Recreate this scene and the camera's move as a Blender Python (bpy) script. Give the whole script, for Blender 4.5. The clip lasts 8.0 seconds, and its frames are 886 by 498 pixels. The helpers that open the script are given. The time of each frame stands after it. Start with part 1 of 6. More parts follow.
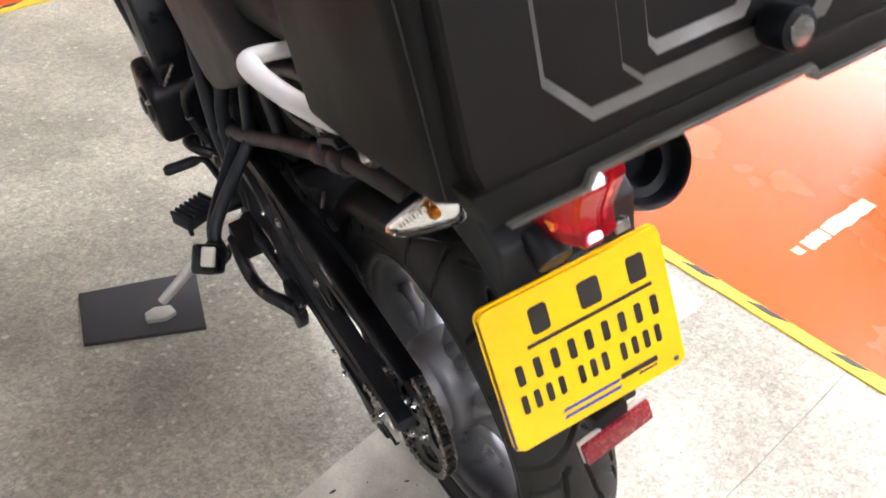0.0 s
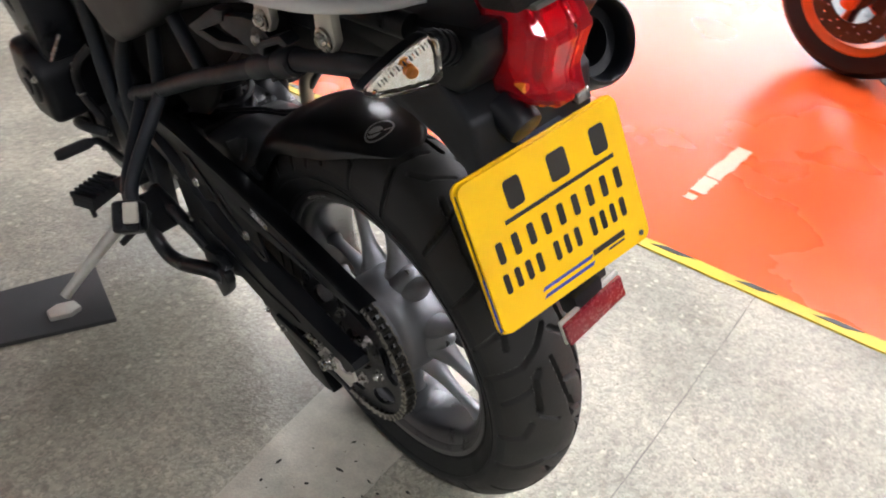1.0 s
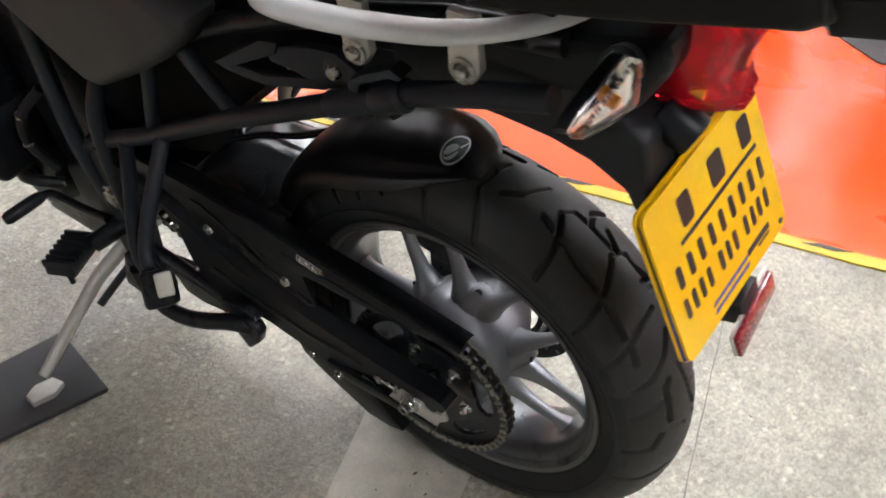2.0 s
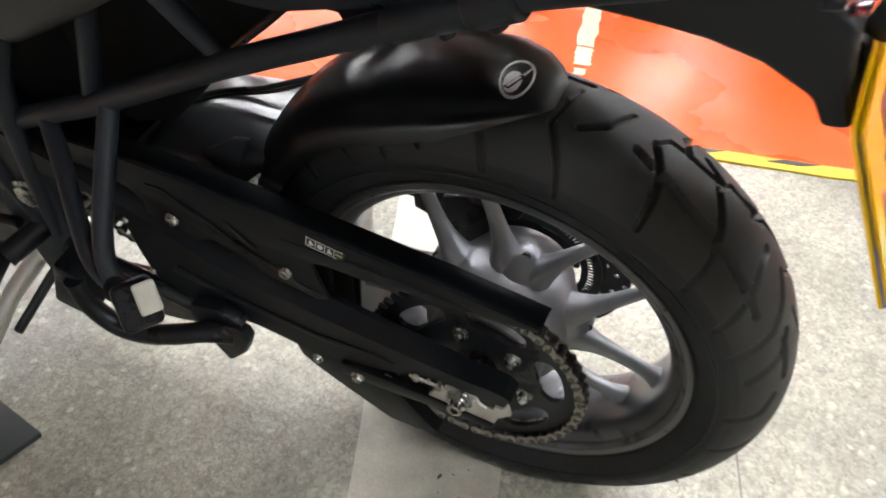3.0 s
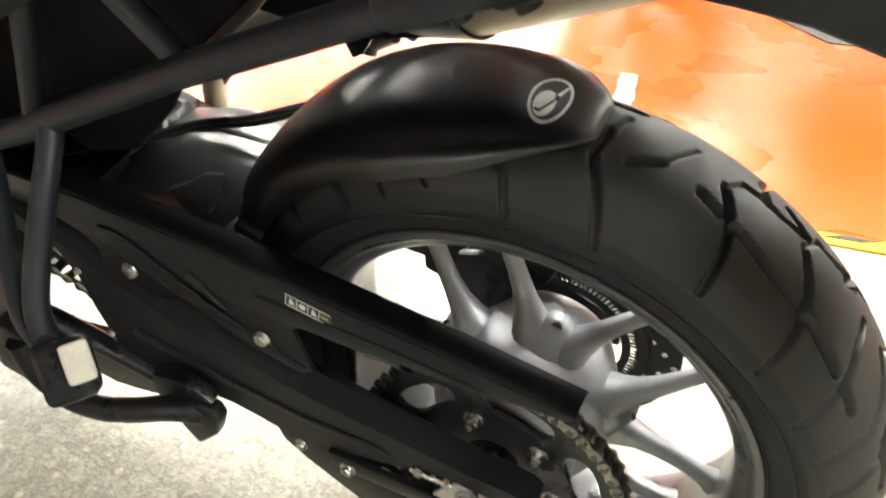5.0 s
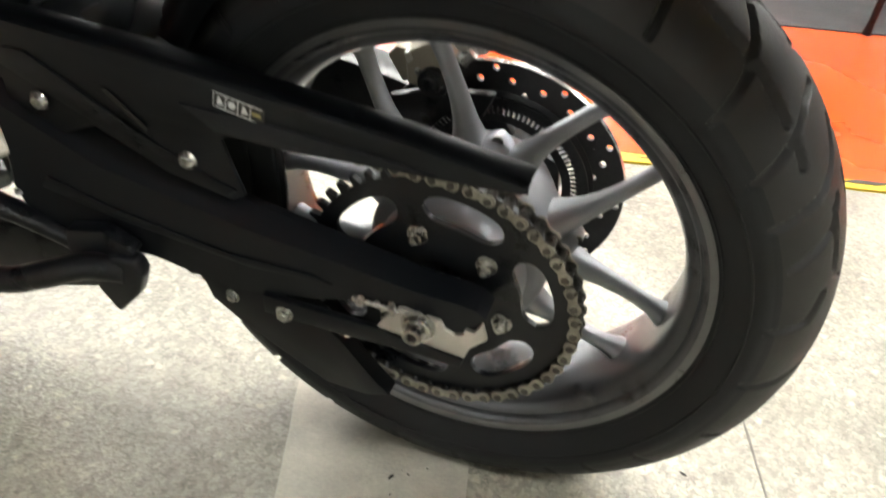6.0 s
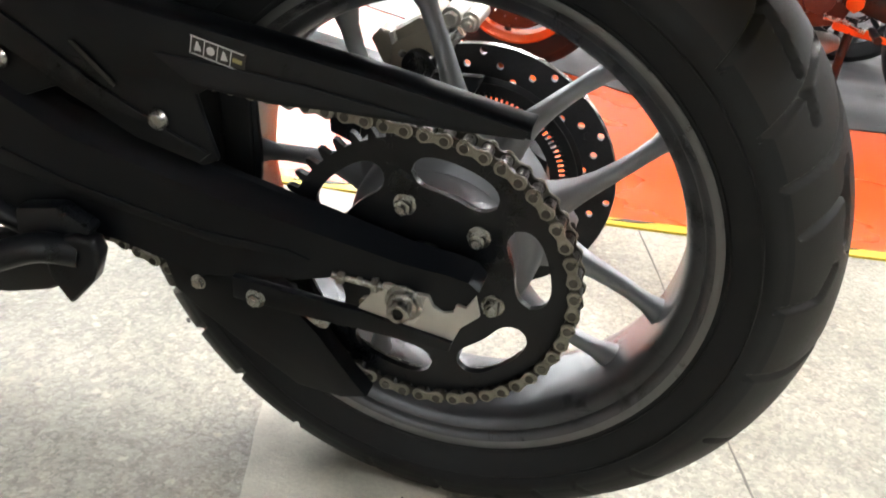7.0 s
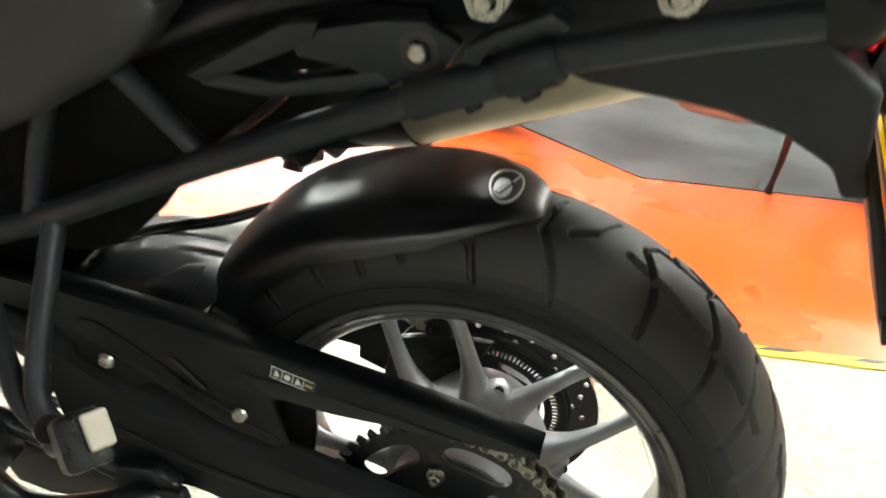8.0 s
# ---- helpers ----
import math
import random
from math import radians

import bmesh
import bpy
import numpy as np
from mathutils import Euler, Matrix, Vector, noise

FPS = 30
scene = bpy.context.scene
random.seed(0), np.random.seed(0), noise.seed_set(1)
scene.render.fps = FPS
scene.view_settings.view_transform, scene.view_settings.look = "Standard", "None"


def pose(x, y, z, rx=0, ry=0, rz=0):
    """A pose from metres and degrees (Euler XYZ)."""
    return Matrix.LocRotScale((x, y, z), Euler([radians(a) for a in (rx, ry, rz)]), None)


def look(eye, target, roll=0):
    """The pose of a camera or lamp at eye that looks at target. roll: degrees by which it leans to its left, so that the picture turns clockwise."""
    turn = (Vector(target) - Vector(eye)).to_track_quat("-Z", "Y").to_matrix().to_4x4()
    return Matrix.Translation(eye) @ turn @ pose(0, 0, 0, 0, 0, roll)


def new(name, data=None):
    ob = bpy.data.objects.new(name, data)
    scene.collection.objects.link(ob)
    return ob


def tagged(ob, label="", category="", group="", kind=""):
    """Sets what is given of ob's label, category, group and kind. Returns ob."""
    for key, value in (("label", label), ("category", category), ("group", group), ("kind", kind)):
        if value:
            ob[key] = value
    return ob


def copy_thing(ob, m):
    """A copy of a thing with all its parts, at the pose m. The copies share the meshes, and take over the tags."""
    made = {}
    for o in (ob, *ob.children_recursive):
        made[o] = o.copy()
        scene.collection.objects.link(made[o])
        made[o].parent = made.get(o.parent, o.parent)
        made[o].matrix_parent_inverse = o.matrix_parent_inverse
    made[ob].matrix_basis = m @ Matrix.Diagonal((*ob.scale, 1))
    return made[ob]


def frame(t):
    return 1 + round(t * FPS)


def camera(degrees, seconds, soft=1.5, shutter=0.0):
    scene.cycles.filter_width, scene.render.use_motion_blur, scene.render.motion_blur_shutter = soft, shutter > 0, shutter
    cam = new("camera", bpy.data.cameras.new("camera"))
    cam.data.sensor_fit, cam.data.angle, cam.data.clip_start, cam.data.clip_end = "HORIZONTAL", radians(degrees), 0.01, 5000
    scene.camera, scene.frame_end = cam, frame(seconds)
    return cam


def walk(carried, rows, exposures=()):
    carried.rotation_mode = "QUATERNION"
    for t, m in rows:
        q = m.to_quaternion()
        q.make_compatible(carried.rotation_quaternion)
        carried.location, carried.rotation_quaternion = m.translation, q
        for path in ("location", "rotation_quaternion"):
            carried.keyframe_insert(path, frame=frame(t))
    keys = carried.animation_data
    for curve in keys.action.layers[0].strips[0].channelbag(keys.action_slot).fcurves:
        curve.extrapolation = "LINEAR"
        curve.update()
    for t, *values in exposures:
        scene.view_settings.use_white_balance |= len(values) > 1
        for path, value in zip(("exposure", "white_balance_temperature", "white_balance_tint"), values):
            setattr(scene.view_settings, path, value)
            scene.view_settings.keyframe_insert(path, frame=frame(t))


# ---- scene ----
FOV, LEAN, AXLE = 50.27, 12.22, 0.3110
ROWS = [
    (0.0, (-0.6858, -0.8381, 1.3877), (-0.2223, -0.1993, 0.7736), 7.56),
    (0.5, (-0.7139, -0.8871, 1.2870), (-0.2187, -0.2382, 0.7092), 7.19),
    (1.0, (-0.8113, -0.8407, 1.2290), (-0.2191, -0.2663, 0.6638), 7.43),
    (1.5, (-0.8888, -0.7097, 1.2161), (-0.2390, -0.2034, 0.6492), 6.73),
    (1.7, (-0.8978, -0.6253, 1.2149), (-0.2374, -0.1441, 0.6384), 5.60),
    (2.8, (-0.8795, -0.2624, 1.1088), (-0.1540, 0.0231, 0.4834), 4.70),
    (3.0, (-0.8373, -0.2215, 1.0552), (-0.1022, 0.0529, 0.4352), 4.71),
    (3.5, (-0.7259, -0.1735, 0.9988), (0.0141, 0.1726, 0.4221), 3.59),
    (4.0, (-0.6685, -0.1641, 0.9679), (0.0848, 0.2059, 0.4242), 3.61),
    (4.2, (-0.6637, -0.1628, 0.9568), (0.0919, 0.2061, 0.4156), 3.62),
    (5.5, (-0.7503, -0.2016, 0.8709), (0.0395, 0.0793, 0.3257), 5.66),
    (6.0, (-0.7845, -0.2045, 0.7297), (0.0492, 0.0449, 0.2369), 5.41),
    (6.5, (-0.7950, -0.1845, 0.6085), (0.0821, 0.0139, 0.1710), 7.52),
    (7.0, (-0.7935, -0.1849, 0.5912), (0.1083, 0.0393, 0.2218), 7.08),
    (7.5, (-0.8249, -0.1548, 0.7365), (0.0884, 0.0575, 0.3888), 7.07),
    (8.0, (-0.8847, -0.1102, 0.9192), (0.0172, 0.0690, 0.5263), 7.97),
]
cam = camera(FOV, 8.0, soft=1.8, shutter=0.4)
walk(cam, [(t, look(eye, to, roll)) for t, eye, to, roll in ROWS],
     [(0.0, 1.18, 6450, 17), (0.7, 0.85, 6450, 16), (1.5, 0.58, 6450, 14), (3.0, 0.95, 6500, 11), (3.6, 1.65, 6900, 7), (4.2, 1.95, 7100, 6),
      (5.5, 1.6, 7200, 6), (6.2, 1.15, 6800, 9), (7.0, 1.05, 6700, 10), (7.5, 1.1, 6700, 9), (8.0, 1.55, 7000, 0)])

# ---- world and light ----
world = bpy.data.worlds.new("showroom_air")
scene.world = world
world.use_nodes = True
world.node_tree.nodes["Background"].inputs[0].default_value = (0.8, 0.85, 0.9, 1)
world.node_tree.nodes["Background"].inputs[1].default_value = 0.05
LAMP = 45.0
DAYLIGHT, SHOPFRONT = 1.1, 3.2


# ---- materials ----
def material(name, colour, rough=0.5, metal=0.0, vary=0.12, scale=30.0, bump=0.1, fine=400.0, coat=0.0, spec=0.5, rough_vary=0.12, per_piece=0.0):
    """A surface with two scales of variation: broad stains and fine grain."""
    m = bpy.data.materials.new(name)
    m.use_nodes = True
    n, l = m.node_tree.nodes, m.node_tree.links
    p = n["Principled BSDF"]
    co = n.new("ShaderNodeTexCoord")
    broad, grain = n.new("ShaderNodeTexNoise"), n.new("ShaderNodeTexNoise")
    broad.inputs["Scale"].default_value, broad.inputs["Detail"].default_value = scale, 6
    grain.inputs["Scale"].default_value, grain.inputs["Detail"].default_value = fine, 3
    for t in (broad, grain):
        l.new(co.outputs["Object"], t.inputs["Vector"])
    mix = n.new("ShaderNodeMix")
    mix.data_type = "RGBA"
    lo = [max(0, c * (1 - vary)) for c in colour]
    hi = [min(1, c * (1 + vary)) for c in colour]
    mix.inputs[6].default_value, mix.inputs[7].default_value = (*lo, 1), (*hi, 1)
    add = n.new("ShaderNodeMath")
    add.operation = "MULTIPLY_ADD"
    add.inputs[1].default_value = 0.35
    l.new(grain.outputs["Fac"], add.inputs[0])
    scaled = n.new("ShaderNodeMath")
    scaled.operation = "MULTIPLY"
    scaled.inputs[1].default_value = 0.65
    l.new(broad.outputs["Fac"], scaled.inputs[0])
    l.new(scaled.outputs[0], add.inputs[2])
    ramp = n.new("ShaderNodeMapRange")
    ramp.inputs[1].default_value, ramp.inputs[2].default_value = 0.3, 0.7
    l.new(add.outputs[0], ramp.inputs[0])
    source = ramp.outputs[0]
    if per_piece:
        info = n.new("ShaderNodeObjectInfo")
        both = n.new("ShaderNodeMath")
        both.operation = "MULTIPLY_ADD"
        both.inputs[1].default_value = per_piece
        l.new(info.outputs["Random"], both.inputs[0])
        l.new(source, both.inputs[2])
        source = both.outputs[0]
    l.new(source, mix.inputs[0])
    l.new(mix.outputs[2], p.inputs["Base Color"])
    rr = n.new("ShaderNodeMapRange")
    rr.inputs[3].default_value, rr.inputs[4].default_value = max(0.02, rough - rough_vary), min(1, rough + rough_vary)
    l.new(ramp.outputs[0], rr.inputs[0])
    l.new(rr.outputs[0], p.inputs["Roughness"])
    p.inputs["Metallic"].default_value = metal
    p.inputs["Specular IOR Level"].default_value = spec
    p.inputs["Coat Weight"].default_value = coat
    p.inputs["Coat Roughness"].default_value = 0.12
    if bump:
        b = n.new("ShaderNodeBump")
        b.inputs["Strength"].default_value, b.inputs["Distance"].default_value = bump, 0.001
        l.new(grain.outputs["Fac"], b.inputs["Height"])
        l.new(b.outputs[0], p.inputs["Normal"])
    return m


def speckled_floor(name):
    """Grey resin floor with pale and dark chips, scuffs and a worn sheen."""
    m = bpy.data.materials.new(name)
    m.use_nodes = True
    n, l = m.node_tree.nodes, m.node_tree.links
    p = n["Principled BSDF"]
    co = n.new("ShaderNodeTexCoord")
    cells = n.new("ShaderNodeTexVoronoi")
    cells.inputs["Scale"].default_value = 210
    warp = n.new("ShaderNodeTexNoise")
    warp.inputs["Scale"].default_value, warp.inputs["Detail"].default_value = 42, 9
    broad = n.new("ShaderNodeTexNoise")
    broad.inputs["Scale"].default_value, broad.inputs["Detail"].default_value = 3.1, 9
    fine = n.new("ShaderNodeTexNoise")
    fine.inputs["Scale"].default_value, fine.inputs["Detail"].default_value = 210, 4
    for t in (warp, broad, fine):
        l.new(co.outputs["Object"], t.inputs["Vector"])
    ragged = n.new("ShaderNodeTexNoise")
    ragged.inputs["Scale"].default_value, ragged.inputs["Detail"].default_value = 120, 4
    l.new(co.outputs["Object"], ragged.inputs["Vector"])
    shifted = n.new("ShaderNodeVectorMath")
    shifted.operation = "MULTIPLY_ADD"
    shifted.inputs[1].default_value = (0.022, 0.012, 0.0)
    l.new(ragged.outputs["Color"], shifted.inputs[0])
    l.new(co.outputs["Object"], shifted.inputs[2])
    l.new(shifted.outputs[0], cells.inputs["Vector"])
    chips = n.new("ShaderNodeValToRGB")
    e = chips.color_ramp.elements
    e[0].position, e[0].color = 0.0, (0.135, 0.127, 0.103, 1)
    e[1].position, e[1].color = 1.0, (0.530, 0.495, 0.396, 1)
    for pos, c in ((0.3, (0.235, 0.222, 0.180, 1)), (0.52, (0.321, 0.303, 0.243, 1)), (0.68, (0.377, 0.355, 0.284, 1))):
        k = e.new(pos)
        k.color = c
    sep = n.new("ShaderNodeSeparateColor")
    l.new(cells.outputs["Color"], sep.inputs[0])
    blend = n.new("ShaderNodeMath")
    blend.operation = "MULTIPLY_ADD"
    blend.inputs[1].default_value = 0.47
    l.new(sep.outputs[0], blend.inputs[0])
    half = n.new("ShaderNodeMath")
    half.operation = "MULTIPLY"
    half.inputs[1].default_value = 0.63
    l.new(warp.outputs["Fac"], half.inputs[0])
    l.new(half.outputs[0], blend.inputs[2])
    l.new(blend.outputs[0], chips.inputs[0])
    stain = n.new("ShaderNodeMix")
    stain.data_type, stain.blend_type = "RGBA", "MULTIPLY"
    stain.inputs[0].default_value = 1.0
    tone = n.new("ShaderNodeMapRange")
    tone.inputs[1].default_value, tone.inputs[2].default_value = 0.3, 0.7
    tone.inputs[3].default_value, tone.inputs[4].default_value = 0.62, 1.26
    l.new(broad.outputs["Fac"], tone.inputs[0])
    l.new(chips.outputs[0], stain.inputs[6])
    l.new(tone.outputs[0], stain.inputs[7])
    flakes = n.new("ShaderNodeTexVoronoi")
    flakes.inputs["Scale"].default_value = 62
    l.new(shifted.outputs[0], flakes.inputs["Vector"])
    apart = n.new("ShaderNodeSeparateColor")
    l.new(flakes.outputs["Color"], apart.inputs[0])
    pick = n.new("ShaderNodeMath")
    pick.operation = "GREATER_THAN"
    pick.inputs[1].default_value = 0.90
    l.new(apart.outputs[1], pick.inputs[0])
    near = n.new("ShaderNodeMapRange")
    near.inputs[1].default_value, near.inputs[2].default_value = 0.22, 0.42
    near.inputs[3].default_value, near.inputs[4].default_value = 0.75, 0.0
    l.new(flakes.outputs["Distance"], near.inputs[0])
    chip_mask = n.new("ShaderNodeMath")
    chip_mask.operation = "MULTIPLY"
    l.new(pick.outputs[0], chip_mask.inputs[0])
    l.new(near.outputs[0], chip_mask.inputs[1])
    flaked = n.new("ShaderNodeMix")
    flaked.data_type = "RGBA"
    flaked.inputs[7].default_value = (0.551, 0.515, 0.405, 1)
    l.new(chip_mask.outputs[0], flaked.inputs[0])
    l.new(stain.outputs[2], flaked.inputs[6])
    l.new(flaked.outputs[2], p.inputs["Base Color"])
    rr = n.new("ShaderNodeMapRange")
    rr.inputs[3].default_value, rr.inputs[4].default_value = 0.27, 0.5
    l.new(warp.outputs["Fac"], rr.inputs[0])
    l.new(rr.outputs[0], p.inputs["Roughness"])
    b = n.new("ShaderNodeBump")
    b.inputs["Strength"].default_value, b.inputs["Distance"].default_value = 0.55, 0.0015
    relief = n.new("ShaderNodeMath")
    relief.operation = "MULTIPLY_ADD"
    relief.inputs[1].default_value = 1.6
    l.new(ragged.outputs["Fac"], relief.inputs[0])
    l.new(fine.outputs["Fac"], relief.inputs[2])
    l.new(relief.outputs[0], b.inputs["Height"])
    l.new(b.outputs[0], p.inputs["Normal"])
    return m


def glowing(name, colour, strength):
    m = bpy.data.materials.new(name)
    m.use_nodes = True
    p = m.node_tree.nodes["Principled BSDF"]
    p.inputs["Base Color"].default_value = (0.9, 0.9, 0.9, 1)
    p.inputs["Emission Color"].default_value = (*colour, 1)
    p.inputs["Emission Strength"].default_value = strength
    return m


def clear(name, colour, rough=0.05, weight=0.85, ior=1.49):
    m = bpy.data.materials.new(name)
    m.use_nodes = True
    p = m.node_tree.nodes["Principled BSDF"]
    p.inputs["Base Color"].default_value = (*colour, 1)
    p.inputs["Roughness"].default_value = rough
    p.inputs["Transmission Weight"].default_value = weight
    p.inputs["IOR"].default_value = ior
    return m


TREAD = material("dusty_tread_rubber", (0.0165, 0.0158, 0.0146), 0.56, vary=0.3, scale=18, bump=0.25, fine=1100, spec=0.4)
RUBBER = material("tyre_rubber", (0.0095, 0.0104, 0.0115), 0.5, vary=0.3, scale=14, bump=0.2, fine=900, spec=0.32)
ALLOY = material("grey_cast_alloy", (0.28, 0.285, 0.30), 0.46, 0.8, vary=0.14, scale=24, bump=0.05, fine=1500)
ALLOY_EDGE = material("machined_alloy", (0.2, 0.2, 0.205), 0.35, 0.9, vary=0.1, scale=40, bump=0.02, fine=2000)
BLACK_METAL = material("black_painted_metal", (0.0038, 0.0047, 0.0064), 0.33, vary=0.25, scale=25, bump=0.03, fine=900, spec=0.42)
TUBE_BLACK = material("dark_grey_powder_coat", (0.0088, 0.0122, 0.0170), 0.46, vary=0.15, scale=25, bump=0.1, fine=1600, spec=0.36)
SATIN_BLACK = material("satin_black_plastic", (0.0034, 0.0042, 0.0058), 0.36, vary=0.2, scale=12, bump=0.02, fine=1200, spec=0.3)
TEXTURED_BLACK = material("grained_black_plastic", (0.0066, 0.0080, 0.0104), 0.5, vary=0.2, scale=10, bump=0.25, fine=1100, spec=0.38)
CASE_BLACK = material("grained_case_plastic", (0.0062, 0.0057, 0.0053), 0.52, vary=0.15, scale=8, bump=0.3, fine=1200, spec=0.2)
CASE_TRIM = material("olive_grey_trim", (0.062, 0.062, 0.053), 0.45, vary=0.12, scale=20, bump=0.1)
PANEL_GREY = material("grey_body_plastic", (0.018, 0.018, 0.0185), 0.5, vary=0.15, scale=9, bump=0.1, fine=1000)
STEEL = material("zinc_plated_steel", (0.43, 0.425, 0.40), 0.26, 1.0, vary=0.15, scale=90, bump=0.02, fine=2500)
DULL_STEEL = material("dull_worn_steel", (0.36, 0.355, 0.34), 0.62, 0.5, vary=0.15, scale=60, bump=0.05, fine=1200)
PALE_STEEL = material("pale_cast_aluminium", (0.62, 0.6, 0.55), 0.42, 0.75, vary=0.1, scale=60, bump=0.03, fine=1800)
CALIPER = material("bronze_grey_caliper", (0.34, 0.30, 0.235), 0.42, 0.35, vary=0.12, scale=50, bump=0.05, fine=1200)
CHAIN_PLATE = material("bronze_chain_plate", (0.29, 0.275, 0.235), 0.34, 0.95, vary=0.3, scale=160, bump=0, fine=2500, per_piece=0.45)
CHAIN_INNER = material("dark_chain_plate", (0.075, 0.071, 0.063), 0.34, 0.95, vary=0.3, scale=160, bump=0, fine=2500, per_piece=0.3)
CHAIN_DARK = material("oily_chain_steel", (0.10, 0.094, 0.083), 0.38, 0.8, vary=0.3, scale=80, bump=0.1)
RIM_GREY = material("dark_grey_rim_paint", (0.105, 0.107, 0.113), 0.32, 0.8, vary=0.15, scale=18, bump=0.03, fine=1500)
DISC_STEEL = material("brake_disc_steel", (0.06, 0.06, 0.062), 0.38, 0.9, vary=0.2, scale=50, bump=0.1)
SILVER_RAIL = material("satin_silver_paint", (0.66, 0.66, 0.65), 0.42, 0.1, vary=0.03, scale=8, bump=0, rough_vary=0.03)
EXHAUST = material("warm_brushed_steel", (0.50, 0.45, 0.35), 0.55, 0.8, vary=0.1, scale=18, bump=0.03, fine=900)
PLATE_YELLOW = material("reflective_yellow_acrylic", (0.90, 0.52, 0.004), 0.22, vary=0.02, scale=5, bump=0, fine=12, spec=0.4, rough_vary=0.03, coat=0.5)
INK = material("black_ink", (0.02, 0.018, 0.015), 0.4, vary=0.1, bump=0)
INK_BLUE = material("blue_ink", (0.03, 0.05, 0.28), 0.4, vary=0.1, bump=0)
WHITE_PRINT = material("white_print", (0.7, 0.7, 0.69), 0.4, vary=0.08, bump=0)
GOLD_PRINT = material("yellow_print", (0.35, 0.3, 0.12), 0.45, vary=0.1, bump=0)
RED_LENS = clear("red_lens", (0.96, 0.02, 0.045), 0.03, 0.8, 1.45)
RED_CORE = material("red_reflector_core", (0.92, 0.03, 0.06), 0.12, 0.7, vary=0.4, scale=110, bump=1.0, fine=260)
CLEAR_LENS = clear("clear_lens", (0.97, 0.97, 0.97), 0.03, 1.0, 1.25)
CHROME_CORE = material("chrome_reflector", (0.85, 0.85, 0.85), 0.12, 1.0, vary=0.1, scale=110, bump=0.4, fine=190)
AMBER = material("amber_bulb", (0.85, 0.28, 0.03), 0.2, vary=0.1, bump=0)
REFLECTOR = material("red_reflector", (0.22, 0.009, 0.018), 0.25, vary=0.2, scale=200, bump=0.4, fine=500, coat=0.6)
PALE_CAP = material("pale_rubber_cap", (0.55, 0.53, 0.45), 0.5, vary=0.08, scale=60, bump=0.1)
FLOOR_MAT = speckled_floor("speckled_resin_floor")
RED_FLOOR = material("red_floor_paint", (0.76, 0.095, 0.018), 0.27, vary=0.02, scale=0.9, bump=0.0, fine=2.5, rough_vary=0.02, spec=0.4)
BLACK_FLOOR = material("dark_rubber_tile", (0.05, 0.05, 0.053), 0.38, vary=0.35, scale=3.5, bump=0.25, fine=140, rough_vary=0.15)
STRIPE_PAINT = material("worn_pale_paint", (0.50, 0.475, 0.395), 0.5, vary=0.22, scale=26, bump=0.5, fine=260)
TAPE_YELLOW = material("yellow_tape", (0.60, 0.43, 0.03), 0.4, vary=0.15, scale=25, bump=0.15)
TAPE_BLACK = material("black_tape_print", (0.03, 0.03, 0.03), 0.4, vary=0.2, bump=0.1)
PAPER = material("torn_paper_tape", (0.56, 0.50, 0.36), 0.6, vary=0.12, scale=60, bump=0.2)
DIRT = material("black_rubber_crumbs", (0.03, 0.028, 0.025), 0.8, vary=0.3, bump=0.2)
JOINT = material("dirty_joint", (0.16, 0.15, 0.13), 0.7, vary=0.3, scale=30, bump=0.1)
# black plastic darkened further: the shade behind the frame is put into its colour
RECESS_SHADE_BLACK = material("matt_black_plastic_recess_shade", (0.0030, 0.0032, 0.0036), 0.7, vary=0.3, scale=14, bump=0.2, fine=900, spec=0.12)
MAT_BLACK = material("black_rubber_mat", (0.032, 0.032, 0.033), 0.6, vary=0.2, scale=20, bump=0.3)
WALL_MAT = material("grey_wall_paint", (0.2592, 0.2592, 0.2592), 0.7, vary=0.05, scale=2, bump=0.1, fine=120)
CEILING_MAT = material("white_ceiling", (0.3375, 0.3375, 0.3285), 0.8, vary=0.04, scale=3, bump=0.1)
HOUSING = material("white_lamp_housing", (0.8, 0.8, 0.8), 0.4, vary=0.03, bump=0)
DAY = glowing("overcast_daylight", (0.93, 0.97, 1.0), DAYLIGHT)
SUNLIT = glowing("bright_street_daylight", (0.95, 0.98, 1.0), SHOPFRONT)
WINDOW_GLASS = clear("window_glass", (0.97, 0.98, 0.98), 0.0, 1.0, 1.1)
FRAME_WHITE = material("white_window_frame", (0.7, 0.7, 0.7), 0.4, vary=0.04, bump=0.05)
GLOW = glowing("lamp_diffuser", (0.97, 1.0, 1.02), LAMP)
ORANGE = material("orange_paint", (0.72, 0.11, 0.01), 0.42, vary=0.08, scale=15, bump=0.04)
ENGINE_BROWN = material("bronze_engine_paint", (0.085, 0.042, 0.036), 0.5, 0.2, vary=0.2, scale=30, bump=0.15)


# ---- building helpers ----
def part(name, bm, mat, parent=None, label="", sharp=35):
    """Links a bmesh as one mesh object, under a thing or a part."""
    me = bpy.data.meshes.new(name)
    bmesh.ops.recalc_face_normals(bm, faces=bm.faces)
    bm.to_mesh(me)
    bm.free()
    me.materials.append(mat)
    me.polygons.foreach_set("use_smooth", [True] * len(me.polygons))
    me.set_sharp_from_angle(angle=radians(sharp))
    ob = new(name, me)
    ob.parent = parent
    if label:
        ob["label"] = label
    return ob


def thing(name, m, label, category, group=""):
    ob = new(name)
    ob.empty_display_size = 0.1
    ob.matrix_basis = m
    return tagged(ob, label, category, group)


